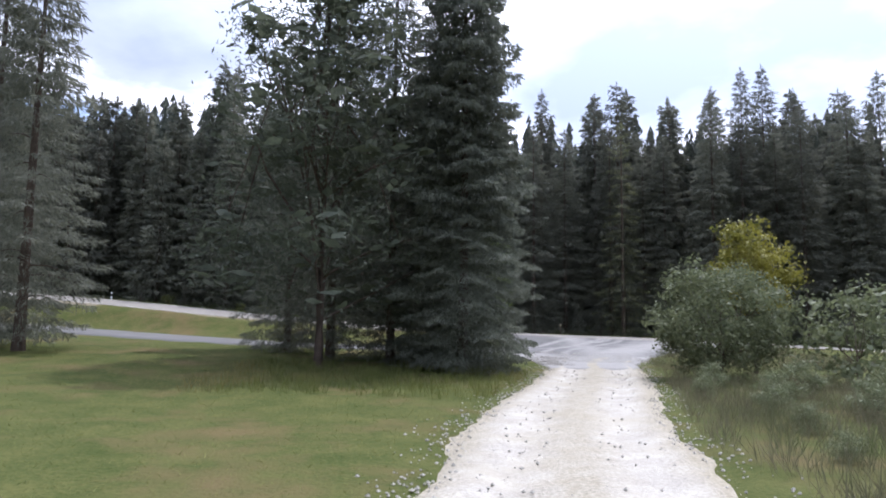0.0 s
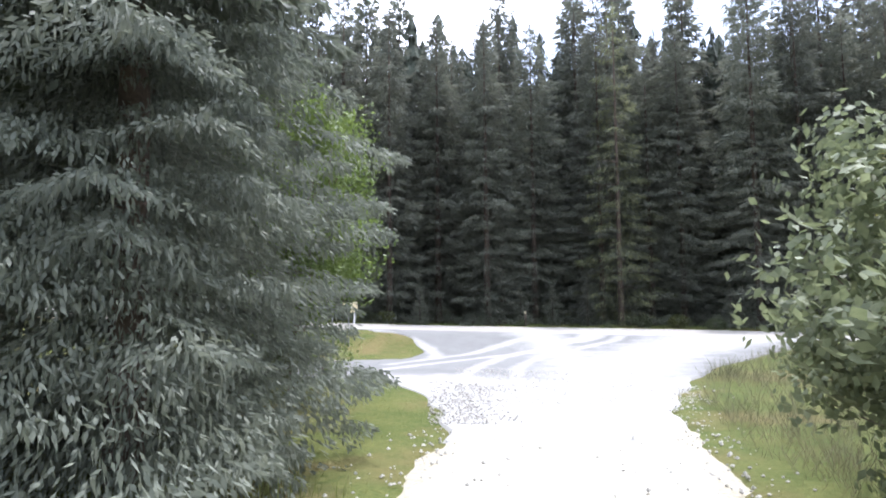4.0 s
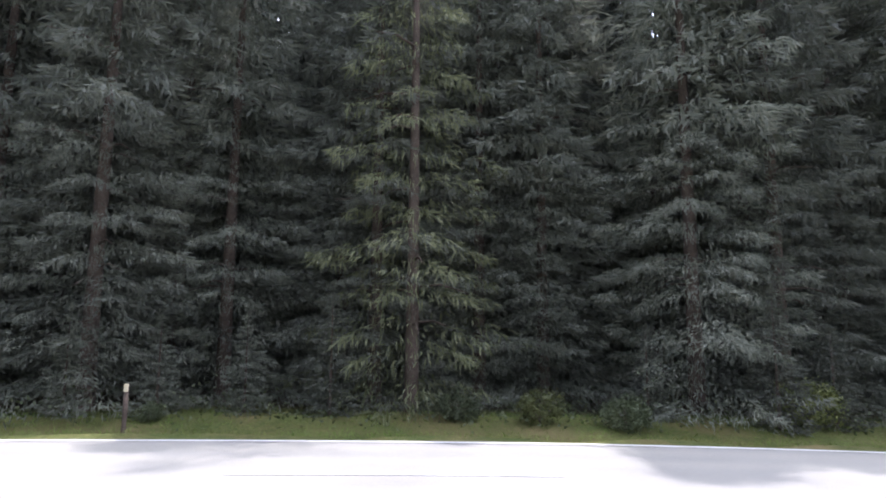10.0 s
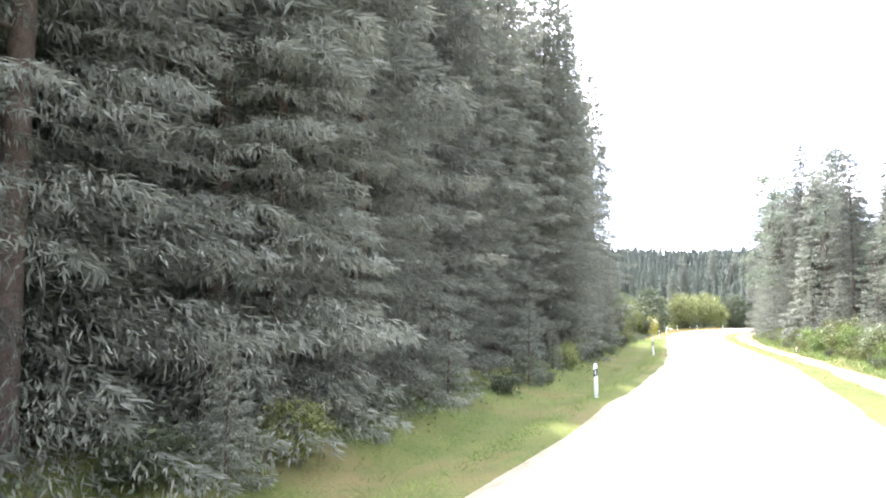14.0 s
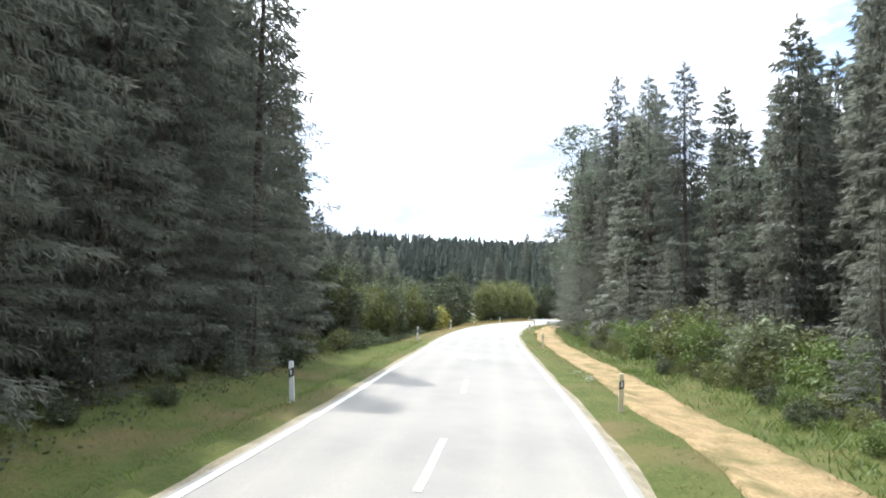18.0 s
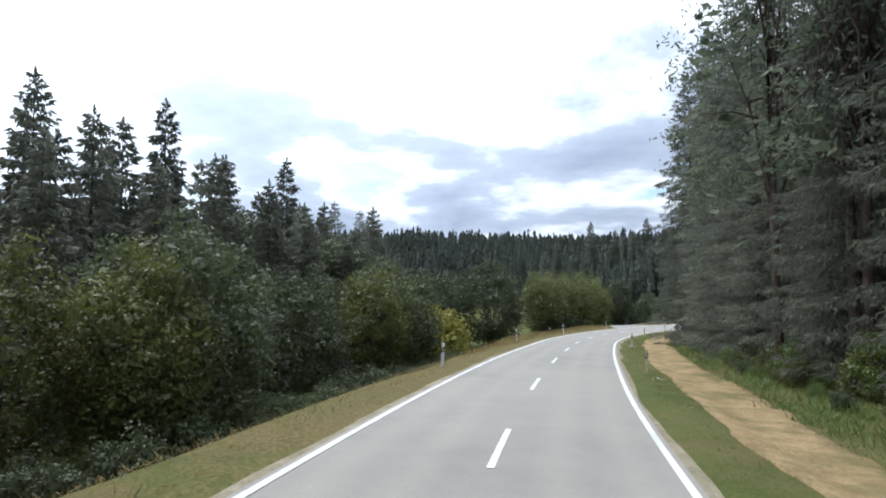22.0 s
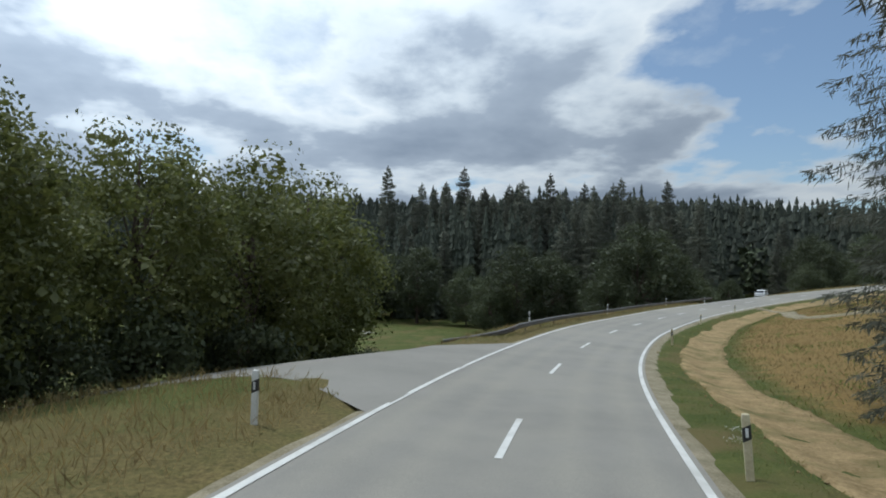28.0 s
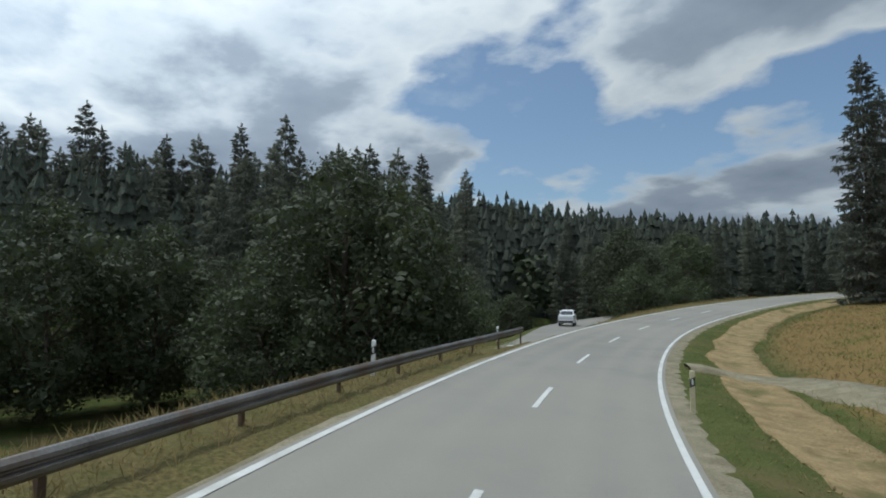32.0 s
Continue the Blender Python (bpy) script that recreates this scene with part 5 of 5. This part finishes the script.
def off_paving(x, y, gap=0.0):
    xy = np.stack([x, y], -1)
    ok = (nearest(ROAD, ROAD_N, xy)[0] > 3.8 + gap) & (nearest(SIDE_LINE[:n_side], SIDE_N[:n_side], xy)[0] > 2.5 + gap) & (nearest(LOWER_LINE, LOWER_N, xy)[0] > 2.95 + gap)
    left, right = np.interp(y, APRON[:, 0], APRON[:, 1]), np.interp(y, APRON[:, 0], APRON[:, 2])
    ok &= ~((y > 34.0) & (y < 54.5) & (x > left - gap) & (x < right + gap))
    _, lr, kr = nearest(ROAD, ROAD_N, xy)
    ok &= ~((lr > 3) & (lr < 22) & (ROAD[kr, 0] > np.interp(lr, TURNOUT[:, 0], TURNOUT[:, 1])) & (ROAD[kr, 0] < np.interp(lr, TURNOUT[:, 0], TURNOUT[:, 2])))
    return ok & (nearest(BRANCH_LINE, BRANCH_N, xy)[0] > 2.7)


def scatter(name, label, x, y, lo, hi, w, material, lean=0.35, gap=0.0):
    ok = off_paving(x, y, gap)
    x, y = x[ok], y[ok]
    return grass(name, label, x, y, rs.uniform(lo, hi, len(x)), rs.uniform(0.5, 1.4, len(x)) * w, material, lean)


def field(x0, x1, y0, y1, n):
    return rs.uniform(x0, x1, n), rs.uniform(y0, y1, n)


def tufts(x0, x1, y0, y1, n, per=14, size=0.16):
    """Places gathered in tufts."""
    cx_, cy_ = field(x0, x1, y0, y1, n)
    return ((c[:, None] + rs.randn(n, per) * size).ravel() for c in (cx_, cy_))


def verge_tufts(x0, x1, lat0, lat1, n, per=16, size=0.2):
    cx_, cy_ = verge(x0, x1, lat0, lat1, n)
    return ((c[:, None] + rs.randn(n, per) * size).ravel() for c in (cx_, cy_))


scatter("meadow_grass", "short green meadow grass beside the track", *field(-22, 3, 4, 42, 46000), 0.03, 0.09, 0.008, M_GRASS, 2.2)
scatter("tall_grass", "tall seeding grass along the track", *tufts(-10, 3.5, 20, 31, 520), 0.15, 0.55, 0.009, M_GRASS, 0.5, 0.3)
scatter("island_grass", "short dry grass on the island at the junction", *field(-26, 4, 44, 56, 16000), 0.03, 0.09, 0.009, M_GRASS, 2.2)
scatter("island_weeds", "low green weeds and dry tufts on the junction island", *tufts(-26, 3.5, 44, 55, 340, 22, 0.22), 0.04, 0.17, 0.007, M_GREEN, 1.0)
scatter("island_weeds", "straw-coloured tufts on the junction island", *tufts(-26, 3.5, 44, 55, 320, 20, 0.3), 0.03, 0.1, 0.007, M_DRY, 1.5)
scatter("weeds", "tall brown weeds and dry grass beside the track", *tufts(3.8, 14.5, 6, 27, 900, 16, 0.2), 0.25, 0.85, 0.008, M_WEED, 0.6, 0.4)
scatter("weeds", "tall green weeds at the corner of the junction", *tufts(9.5, 22, 30, 46, 700, 26, 0.2), 0.15, 0.75, 0.005, M_WEED, 0.7, 0.5)
scatter("verge_grass", "bright green grass strip below the wood", *verge(-30, 100, 3.6, 8.6, 62000), 0.04, 0.17, 0.006, M_GREEN, 1.5)
scatter("verge_grass", "mown green grass between road and earth strip", *verge(31, 300, -5.4, -3.7, 34000), 0.03, 0.1, 0.008, M_GRASS, 2.2)
scatter("verge_grass", "yellow-green rough grass beyond the earth strip", *verge(44, 190, -12.5, -7.5, 30000), 0.06, 0.24, 0.011, M_GRASS, 1.4)
scatter("roadside_herbs", "leafy yellow-green herbs below the bushes", *verge_tufts(46, 150, -9.6, -7.4, 420), 0.12, 0.42, 0.02, M_LEAF_FRESH, 0.9)
scatter("strip_grass", "straw and weeds creeping over the edge of the earth strip", *verge(44, 300, -5.7, -4.8, 9000), 0.04, 0.14, 0.011, M_DRY, 1.4)
scatter("strip_grass", "rough yellowing grass along the far rim of the earth strip", *verge(44, 300, -8.2, -6.8, 17000), 0.05, 0.24, 0.012, M_GRASS, 1.1)
scatter("dry_verge", "dry straw-coloured grass on the road bank", *verge(98, 300, 3.95, 7.5, 34000), 0.05, 0.16, 0.01, M_DRY, 1.6)
scatter("dry_verge", "tall dry grass below the guard rail", *verge(213, 300, 3.9, 6.5, 14000), 0.08, 0.3, 0.01, M_DRY, 0.9)
scatter("reeds", "grey-green reeds and tall grass at the foot of the bank", *verge(117, 142, 6.4, 9.5, 5000), 0.3, 0.9, 0.012, M_REED, 0.4)
scatter("dry_bank", "rough dry grass on the slope below the road", *verge(142, 206, 4.2, 19, 30000), 0.12, 0.5, 0.011, M_DRY, 0.8)
scatter("heath", "brown heath and dry grass on the rising ground", *verge(190, 300, -30, -7.6, 42000), 0.06, 0.3, 0.014, M_HEATH, 1.3)
scatter("heath", "dark green patches of rough grass in the heath", *verge_tufts(200, 300, -24, -8.0, 300, 60, 0.6), 0.06, 0.26, 0.013, M_GREEN, 1.2)

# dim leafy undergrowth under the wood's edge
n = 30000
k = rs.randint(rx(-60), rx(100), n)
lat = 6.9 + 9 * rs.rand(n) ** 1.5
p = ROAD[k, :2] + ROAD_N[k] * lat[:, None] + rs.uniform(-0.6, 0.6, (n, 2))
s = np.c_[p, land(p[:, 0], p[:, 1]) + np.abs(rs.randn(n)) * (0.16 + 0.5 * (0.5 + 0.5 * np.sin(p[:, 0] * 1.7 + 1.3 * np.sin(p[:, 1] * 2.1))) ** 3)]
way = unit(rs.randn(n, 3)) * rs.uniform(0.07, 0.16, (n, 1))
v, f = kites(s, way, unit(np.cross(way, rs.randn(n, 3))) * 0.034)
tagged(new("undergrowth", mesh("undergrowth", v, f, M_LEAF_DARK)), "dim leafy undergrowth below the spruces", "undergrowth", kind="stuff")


# ---------------------------------------------------------------- stones
def pebbles(name, label, x, y, lo, hi, material, lift=0.01):
    n = len(x)
    z = land(x, y, False)
    d = np.array([(1, 0, 0), (-1, 0, 0), (0, 1, 0), (0, -1, 0), (0, 0, 0.8), (0, 0, -0.6)])
    tri = np.array([(0, 2, 4), (2, 1, 4), (1, 3, 4), (3, 0, 4), (2, 0, 5), (1, 2, 5), (3, 1, 5), (0, 3, 5)])
    r = rs.uniform(lo, hi, (n, 1, 1))
    v = np.c_[x, y, z + lift][:, None] + d[None] * r * rs.uniform(0.6, 1.3, (n, 6, 3))
    f = (np.arange(n) * 6)[:, None, None] + tri[None]
    return tagged(new(name, mesh(name, v.reshape(-1, 3), f.reshape(-1, 3), material)), label, "stones", kind="stuff")


k = rs.randint(int(np.abs(SIDE_LINE[:, 1] - 4).argmin()), n_side, 2600)
lat = np.where(rs.rand(2600) < 0.75, rs.choice((-1, 1), 2600) * rs.normal(2.5, 0.3, 2600), rs.uniform(-2.3, 2.3, 2600))
p = SIDE_LINE[k, :2] + SIDE_N[k] * lat[:, None] + rs.uniform(-0.5, 0.5, (2600, 2))
pebbles("gravel_stones", "loose limestone pebbles along the track", p[:, 0], p[:, 1], 0.012, 0.05, M_STONE)
gx, gy = verge(-9, 1.5, -5.3, -3.7, 2400)
pebbles("gravel_stones", "pale loose gravel at the tip of the junction island", gx, gy, 0.015, 0.045, M_STONE, 0.02)
kk = rs.randint(rx(44), rx(290), 2600)
p = ROAD[kk, :2] - ROAD_N[kk] * rs.normal(6.2, 0.6, 2600)[:, None] + rs.uniform(-0.5, 0.5, (2600, 2))
pebbles("earth_clods", "dry clods and stones on the bare earth strip", p[:, 0], p[:, 1], 0.02, 0.07, M_DIRT)
p = np.stack(field(2.6, 8.2, 35.5, 44.5, 5200), -1)
p = p[nearest(curve_through([(4.7, 35, 0), (4.6, 38.5, 0), (5.6, 41.5, 0), (6.6, 45, 0)], 0.3), normals(curve_through([(4.7, 35, 0), (4.6, 38.5, 0), (5.6, 41.5, 0), (6.6, 45, 0)], 0.3)), p)[0] < rs.uniform(0.3, 1.5, len(p))]
p = p[(p[:, 0] > 3.9) & (p[:, 1] < 40.8)]
pebbles("gravel_stones", "loose grey gravel banked beside the end of the track", p[:, 0], p[:, 1], 0.015, 0.045, M_STONE_GREY, 0.04)
x, y = field(4.8, 11, 37.5, 43.5, 2600)
pebbles("gravel_stones", "loose gravel spread over the end of the track", x, y, 0.012, 0.03, M_STONE, 0.035)


# ---------------------------------------------------------------- roadside things
def delineator(cream, label, group):
    """A hollow-backed road marker post, a metre high, with a slanted black band and reflectors."""
    ob = thing("marker_post", label, "marker post", group)
    bm = bmesh.new()
    prof = [(-0.06, -0.05), (0.06, -0.05), (0.062, 0.0), (0.035, 0.05), (-0.035, 0.05), (-0.062, 0.0)]
    rings = []
    for z, sc, tilt in ((-0.1, 1, 0), (0.55, 1, 0), (0.93, 1, 0), (0.99, 0.9, 0.012), (1.01, 0.55, 0.016)):
        rings.append([bm.verts.new((x * sc, y * sc, z - tilt * (y > 0))) for x, y in prof])
    for a, b in zip(rings, rings[1:]):
        for i in range(6):
            bm.faces.new((a[i], a[(i + 1) % 6], b[(i + 1) % 6], b[i]))
    bm.faces.new(rings[-1])
    part("post", bm, M_CREAM if cream else M_WHITE, ob)
    bm = bmesh.new()
    rings = []
    for z0 in (0.60, 0.82):
        rings.append([bm.verts.new((x * 1.03, y * 1.03, z0 + 0.5 * x)) for x, y in prof])
    for i in range(6):
        bm.faces.new((rings[0][i], rings[0][(i + 1) % 6], rings[1][(i + 1) % 6], rings[1][i]))
    part("black_band", bm, M_BLACK, ob, "slanted black band")
    part("reflector", box(bmesh.new(), (0.045, 0.012, 0.14), (0, -0.056, 0.72), bevel=0.004), M_REFLECT, ob, "upright glass reflector")
    return ob


left_post = delineator(False, "white road marker post with a slanted black band", "marker posts")
right_post = delineator(True, "weathered cream road marker post with a dark band", "marker posts")
LEFT_POSTS = [(-34, 63.2), (-12, 62.0), (-0.4, 59.7), (26.5, 55.5), (48.3, 53.7), (71.68, 52.38), (99.9, 52.4), (125.9, 51.7), (151.7, 49.8), (172.6, 45.6), (195.3, 39.0), (226.1, 25.6), (246.8, 11.8), (264.8, -3.6), (280.3, -17.9)]
RIGHT_POSTS = [(-1.2, 51.8), (48.5, 45.5), (72.78, 43.78), (101.5, 43.55), (127.2, 43.0), (148.5, 41.0), (171.2, 36.9), (192.3, 31.15), (220.6, 18.0), (242.0, 4.2), (259.4, -10.2)]
rl = random.Random(5)


def set_posts(proto, places):
    for i, (x, y) in enumerate(places):
        k = int(((ROAD[:, :2] - (x, y)) ** 2).sum(1).argmin())
        yaw = math.atan2(ROAD_N[k][1], ROAD_N[k][0]) - math.pi / 2
        m = Matrix.Translation((x, y, on(x, y))) @ Euler((rl.uniform(-0.05, 0.05), rl.uniform(-0.06, 0.06), yaw - math.pi / 2 + rl.uniform(-0.15, 0.15))).to_matrix().to_4x4()
        if i == 0:
            proto.matrix_world = m
        else:
            copy_thing(proto, m)


set_posts(left_post, LEFT_POSTS)
set_posts(right_post, RIGHT_POSTS)

# a plain wooden post in the shade of the wood
wx, wy = 9.9, 60.7
stake = thing("wooden_post", "grey weathered wooden post below the spruces", "post", at=(wx, wy, on(wx, wy)))
bm = bmesh.new()
tube(bm, [(0, 0, -0.2), (0.01, 0, 0.5), (0.0, 0.01, 0.98)], [0.055, 0.05, 0.05], 8)
part("shaft", bm, M_BARK, stake)
part("cap", box(bmesh.new(), (0.085, 0.085, 0.16), (0, 0, 1.0), bevel=0.012), M_CREAM, stake, "pale painted top")

# white umbels on the verge
def flower_clump(seed):
    r = random.Random(seed)
    ob = thing("wildflower", "clump of white wildflowers on the mown verge", "flowers", "white wildflowers")
    stems, heads = bmesh.new(), bmesh.new()
    for _ in range(26):
        x_, y_, h_ = r.gauss(0, 0.3), r.gauss(0, 0.3), r.uniform(0.2, 0.5)
        tip_ = (x_ * 1.2, y_ * 1.2, h_)
        tube(stems, [(x_, y_, -0.05), tip_], [0.006, 0.004], 4)
        for _ in range(7):
            c_ = Vector(tip_) + Vector((r.gauss(0, 0.035), r.gauss(0, 0.035), r.uniform(0, 0.02)))
            bmesh.ops.create_icosphere(heads, subdivisions=1, radius=r.uniform(0.012, 0.022), matrix=Matrix.Translation(c_) @ Matrix.Diagonal((1, 1, 0.5, 1)))
    tagged(part("stems", stems, M_GRASS, ob), "thin green stems", kind="stuff")
    tagged(part("blossoms", heads, M_WHITE, ob), "small white blossoms", kind="stuff")
    return ob


flowers = flower_clump(3)
for i, (x, y) in enumerate(((145.6, 41.4), (146.4, 41.2), (79.2, 43.6), (80.5, 43.4), (194.9, 29.8), (195.6, 29.3), (123.6, 43.0), (82.0, 43.7))):
    m = Matrix.Translation((x, y, on(x, y))) @ Matrix.Rotation(i * 1.3, 4, "Z") @ Matrix.Scale(0.5 + 0.06 * (i % 4), 4)
    if i == 0:
        flowers.matrix_world = m
    else:
        copy_thing(flowers, m)

# guard rail along the outside of the bend
S0, S1 = float(ARC[rx(213.5)]), float(ARC[rx(275.5)])
rail = thing("guard_rail", "weathered steel guard rail on rusty posts", "guard rail")
prof = [(0.0, 0.31), (0.025, 0.30), (0.07, 0.25), (0.075, 0.20), (0.02, 0.165), (0.02, 0.145), (0.075, 0.11), (0.07, 0.06), (0.025, 0.01), (0.0, 0.0)]
prof = prof + [(x - 0.006, z) for x, z in reversed(prof)]


def rail_at(s, near_end=6.0):
    x, y, z, bank, nx, ny = (float(c) for c in along(s))
    lat = 4.35 + 2.6 * max(0.0, 1 - (s - S0) / near_end) ** 2
    dip = 0.55 * max(0.0, 1 - (s - S0) / near_end)
    px_, py_ = x + nx * lat, y + ny * lat
    return px_, py_, z + math.tan(radians(bank)) * 4.35 - 0.25, nx, ny, dip


step = 4.0
stations = np.arange(S0, S1, step)
for a, b in zip(stations, stations[1:]):
    bm = bmesh.new()
    rings = []
    for s in np.linspace(a, b + 0.12, 5):
        x, y, z, nx, ny, dip = rail_at(s)
        rings.append([bm.verts.new((x - nx * (0.06 + u), y - ny * (0.06 + u), z + 0.5 - dip + w)) for u, w in prof])
    for p_, q_ in zip(rings, rings[1:]):
        for i in range(len(prof)):
            bm.faces.new((p_[i], q_[i], q_[(i + 1) % len(prof)], p_[(i + 1) % len(prof)]))
    bmesh.ops.recalc_face_normals(bm, faces=bm.faces)
    part("rail_section", bm, M_STEEL, rail)
for s in stations:
    x, y, z, nx, ny, dip = rail_at(s + 0.05)
    q = Euler((0, 0, math.atan2(ny, nx))).to_matrix().to_4x4()
    bm = bmesh.new()
    box(bm, (0.012, 0.12, 1.2), (0, 0, 0.12 - dip), bevel=0.002)
    box(bm, (0.06, 0.01, 1.2), (0.03, 0.055, 0.12 - dip), bevel=0.002)
    box(bm, (0.06, 0.01, 1.2), (0.03, -0.055, 0.12 - dip), bevel=0.002)
    bmesh.ops.transform(bm, matrix=Matrix.Translation((x, y, z)) @ q, verts=bm.verts)
    part("rail_post", bm, M_RUSTY, rail)


# signs on the island
def pole_of(h, r, ob, lean=0.0):
    bm = bmesh.new()
    tube(bm, [(0, 0, -0.2), (lean * 0.5, 0, h * 0.5), (lean, 0, h)], [r, r, r], 12)
    part("pole", bm, M_POLE, ob)


def arrow_board(w, h, d=0.025):
    bm = bmesh.new()
    out = [(-w / 2, 0), (-w / 2 + 0.16, h / 2), (w / 2, h / 2), (w / 2, -h / 2), (-w / 2 + 0.16, -h / 2)]
    f = [bm.verts.new((x, -d / 2, z)) for x, z in out]
    b = [bm.verts.new((x, d / 2, z)) for x, z in out]
    bm.faces.new(f), bm.faces.new(b[::-1])
    for i in range(5):
        bm.faces.new((f[i], f[i - 1], b[i - 1], b[i]))
    bmesh.ops.recalc_face_normals(bm, faces=bm.faces)
    bmesh.ops.bevel(bm, geom=list(bm.edges), offset=0.006, segments=2, affect="EDGES")
    return bm


sx, sy = 0.5, 49.6
sign = thing("direction_sign", "yellow arrow-shaped direction sign on a grey pole", "road sign", at=(sx, sy, on(sx, sy)))
sign.rotation_euler = (0, 0, radians(12))
pole_of(2.55, 0.035, sign)
board = part("arrow_board", arrow_board(0.85, 0.45), M_YELLOW, sign, "pale yellow arrow board")
board.location = (-0.05, -0.055, 1.72)
mark = part("white_panel", box(bmesh.new(), (0.19, 0.006, 0.22), (0.08, -0.018, 0.01), bevel=0.002), M_WHITE, board, "white inset panel")
part("lettering_bar", box(bmesh.new(), (0.12, 0.004, 0.03), (0.08, -0.0225, 0.0)), surface("blue_print", (0.05, 0.07, 0.2), (0.08, 0.1, 0.28), 5, 30, 0.5, 0, world_space=False), board, "short blue bar of print")
part("bracket", box(bmesh.new(), (0.12, 0.09, 0.03), (0, 0, 1.86), bevel=0.005), M_POLE, sign)
part("bracket", box(bmesh.new(), (0.12, 0.09, 0.03), (0, 0, 1.58), bevel=0.005), M_POLE, sign)
part("small_plate", box(bmesh.new(), (0.22, 0.012, 0.16), (0.2, 0.0, 2.1), bevel=0.003), M_GREYBACK, sign, "small dark plate seen from behind")

cx, cy = 0.1, 47.6
rsign = thing("round_sign", "round traffic sign seen edge-on, low on a tall pole", "road sign", at=(cx, cy, on(cx, cy)))
rsign.rotation_euler = (0, 0, radians(62))
pole_of(3.1, 0.033, rsign, lean=-0.05)
bm = bmesh.new()
bmesh.ops.create_cone(bm, cap_ends=True, segments=28, radius1=0.3, radius2=0.3, depth=0.02, matrix=Matrix.Translation((0, -0.06, 1.0)) @ Matrix.Rotation(radians(90), 4, "X"))
bmesh.ops.bevel(bm, geom=[e for e in bm.edges if len(e.link_faces) == 2 and abs(e.calc_face_angle(0)) > 1], offset=0.005, segments=2, affect="EDGES")
part("disc", bm, M_GREYBACK, rsign, "grey back of the disc")
part("clamp", box(bmesh.new(), (0.1, 0.09, 0.03), (0, -0.01, 1.1), bevel=0.005), M_POLE, rsign)
part("clamp", box(bmesh.new(), (0.1, 0.09, 0.03), (0, -0.01, 0.9), bevel=0.005), M_POLE, rsign)

# a scrap on the bank
x, y = 170.3, 47.4
scrap = thing("marker_flag", "small white triangular flag on a short stick in the dry grass", "flag", at=(x, y, on(x, y)))
scrap.rotation_euler = (0.1, 0.25, radians(-70))
bm = bmesh.new()
vs_ = [bm.verts.new(c) for c in ((0, 0, 0.5), (0.3, 0.02, 0.62), (0.05, 0.03, 0.72), (0, 0.012, 0.5), (0.3, 0.032, 0.62), (0.05, 0.042, 0.72))]
for tri in ((0, 1, 2), (5, 4, 3), (0, 3, 4, 1), (1, 4, 5, 2), (2, 5, 3, 0)):
    bm.faces.new([vs_[i] for i in tri])
part("flag_sheet", bm, M_WHITE, scrap)
bm = bmesh.new()
tube(bm, [(0, 0.02, -0.1), (0.02, 0.02, 0.35), (0.05, 0.025, 0.72)], [0.012, 0.011, 0.01], 6)
part("stick", bm, M_BARK, scrap)


# the van waiting on the branch road
van = thing("van", "white van standing on the branch road", "van", at=(312.0, -49.0, on(312.0, -49.0)))
van.rotation_euler = (0, 0, radians(-44 + 180))
bm = bmesh.new()
box(bm, (4.9, 1.9, 0.95), (0, 0, 0.85), bevel=0.09)
part("body", bm, M_VAN, van)
bm = bmesh.new()
base = [(-2.4, -0.92, 1.25), (1.75, -0.92, 1.25), (1.75, 0.92, 1.25), (-2.4, 0.92, 1.25)]
roof = [(-2.3, -0.78, 2.0), (0.75, -0.78, 2.0), (0.75, 0.78, 2.0), (-2.3, 0.78, 2.0)]
vb, vt = [bm.verts.new(c) for c in base], [bm.verts.new(c) for c in roof]
bm.faces.new(vt), bm.faces.new(vb[::-1])
for i in range(4):
    bm.faces.new((vb[i], vb[(i + 1) % 4], vt[(i + 1) % 4], vt[i]))
bmesh.ops.bevel(bm, geom=list(bm.edges), offset=0.07, segments=2, affect="EDGES")
part("cabin", bm, M_VAN, van)
part("windscreen", box(bmesh.new(), (0.02, 1.5, 0.78), (1.29, 0, 1.63), Matrix.Rotation(radians(-53), 4, "Y"), 0.005), M_GLASS, van, "dark windscreen")
for yy in (-0.87, 0.87):
    for x0, w in ((-1.6, 1.1), (-0.35, 1.1), (0.6, 0.6)):
        part("side_window", box(bmesh.new(), (w, 0.02, 0.5), (x0, yy, 1.6), Matrix.Rotation(radians(10 if yy < 0 else -10), 4, "X"), 0.005), M_GLASS, van)
part("rear_window", box(bmesh.new(), (0.02, 1.4, 0.5), (-2.37, 0, 1.6), Matrix.Rotation(radians(7), 4, "Y"), 0.005), M_GLASS, van)
for yy in (-0.65, 0.65):
    part("headlight", box(bmesh.new(), (0.06, 0.36, 0.2), (2.43, yy, 1.0), bevel=0.02), M_REFLECT, van)
part("bumper", box(bmesh.new(), (0.16, 1.8, 0.22), (2.42, 0, 0.55), bevel=0.04), M_TYRE, van)
for xx in (-1.5, 1.5):
    for yy in (-0.85, 0.85):
        bm = bmesh.new()
        bmesh.ops.create_cone(bm, cap_ends=True, segments=20, radius1=0.33, radius2=0.33, depth=0.22, matrix=Matrix.Translation((xx, yy, 0.33)) @ Matrix.Rotation(radians(90), 4, "X"))
        wheel = part("wheel", bm, M_TYRE, van)
        bm = bmesh.new()
        bmesh.ops.create_cone(bm, cap_ends=True, segments=16, radius1=0.2, radius2=0.18, depth=0.24, matrix=Matrix.Translation((xx, yy, 0.33)) @ Matrix.Rotation(radians(90), 4, "X"))
        part("rim", bm, M_POLE, wheel)
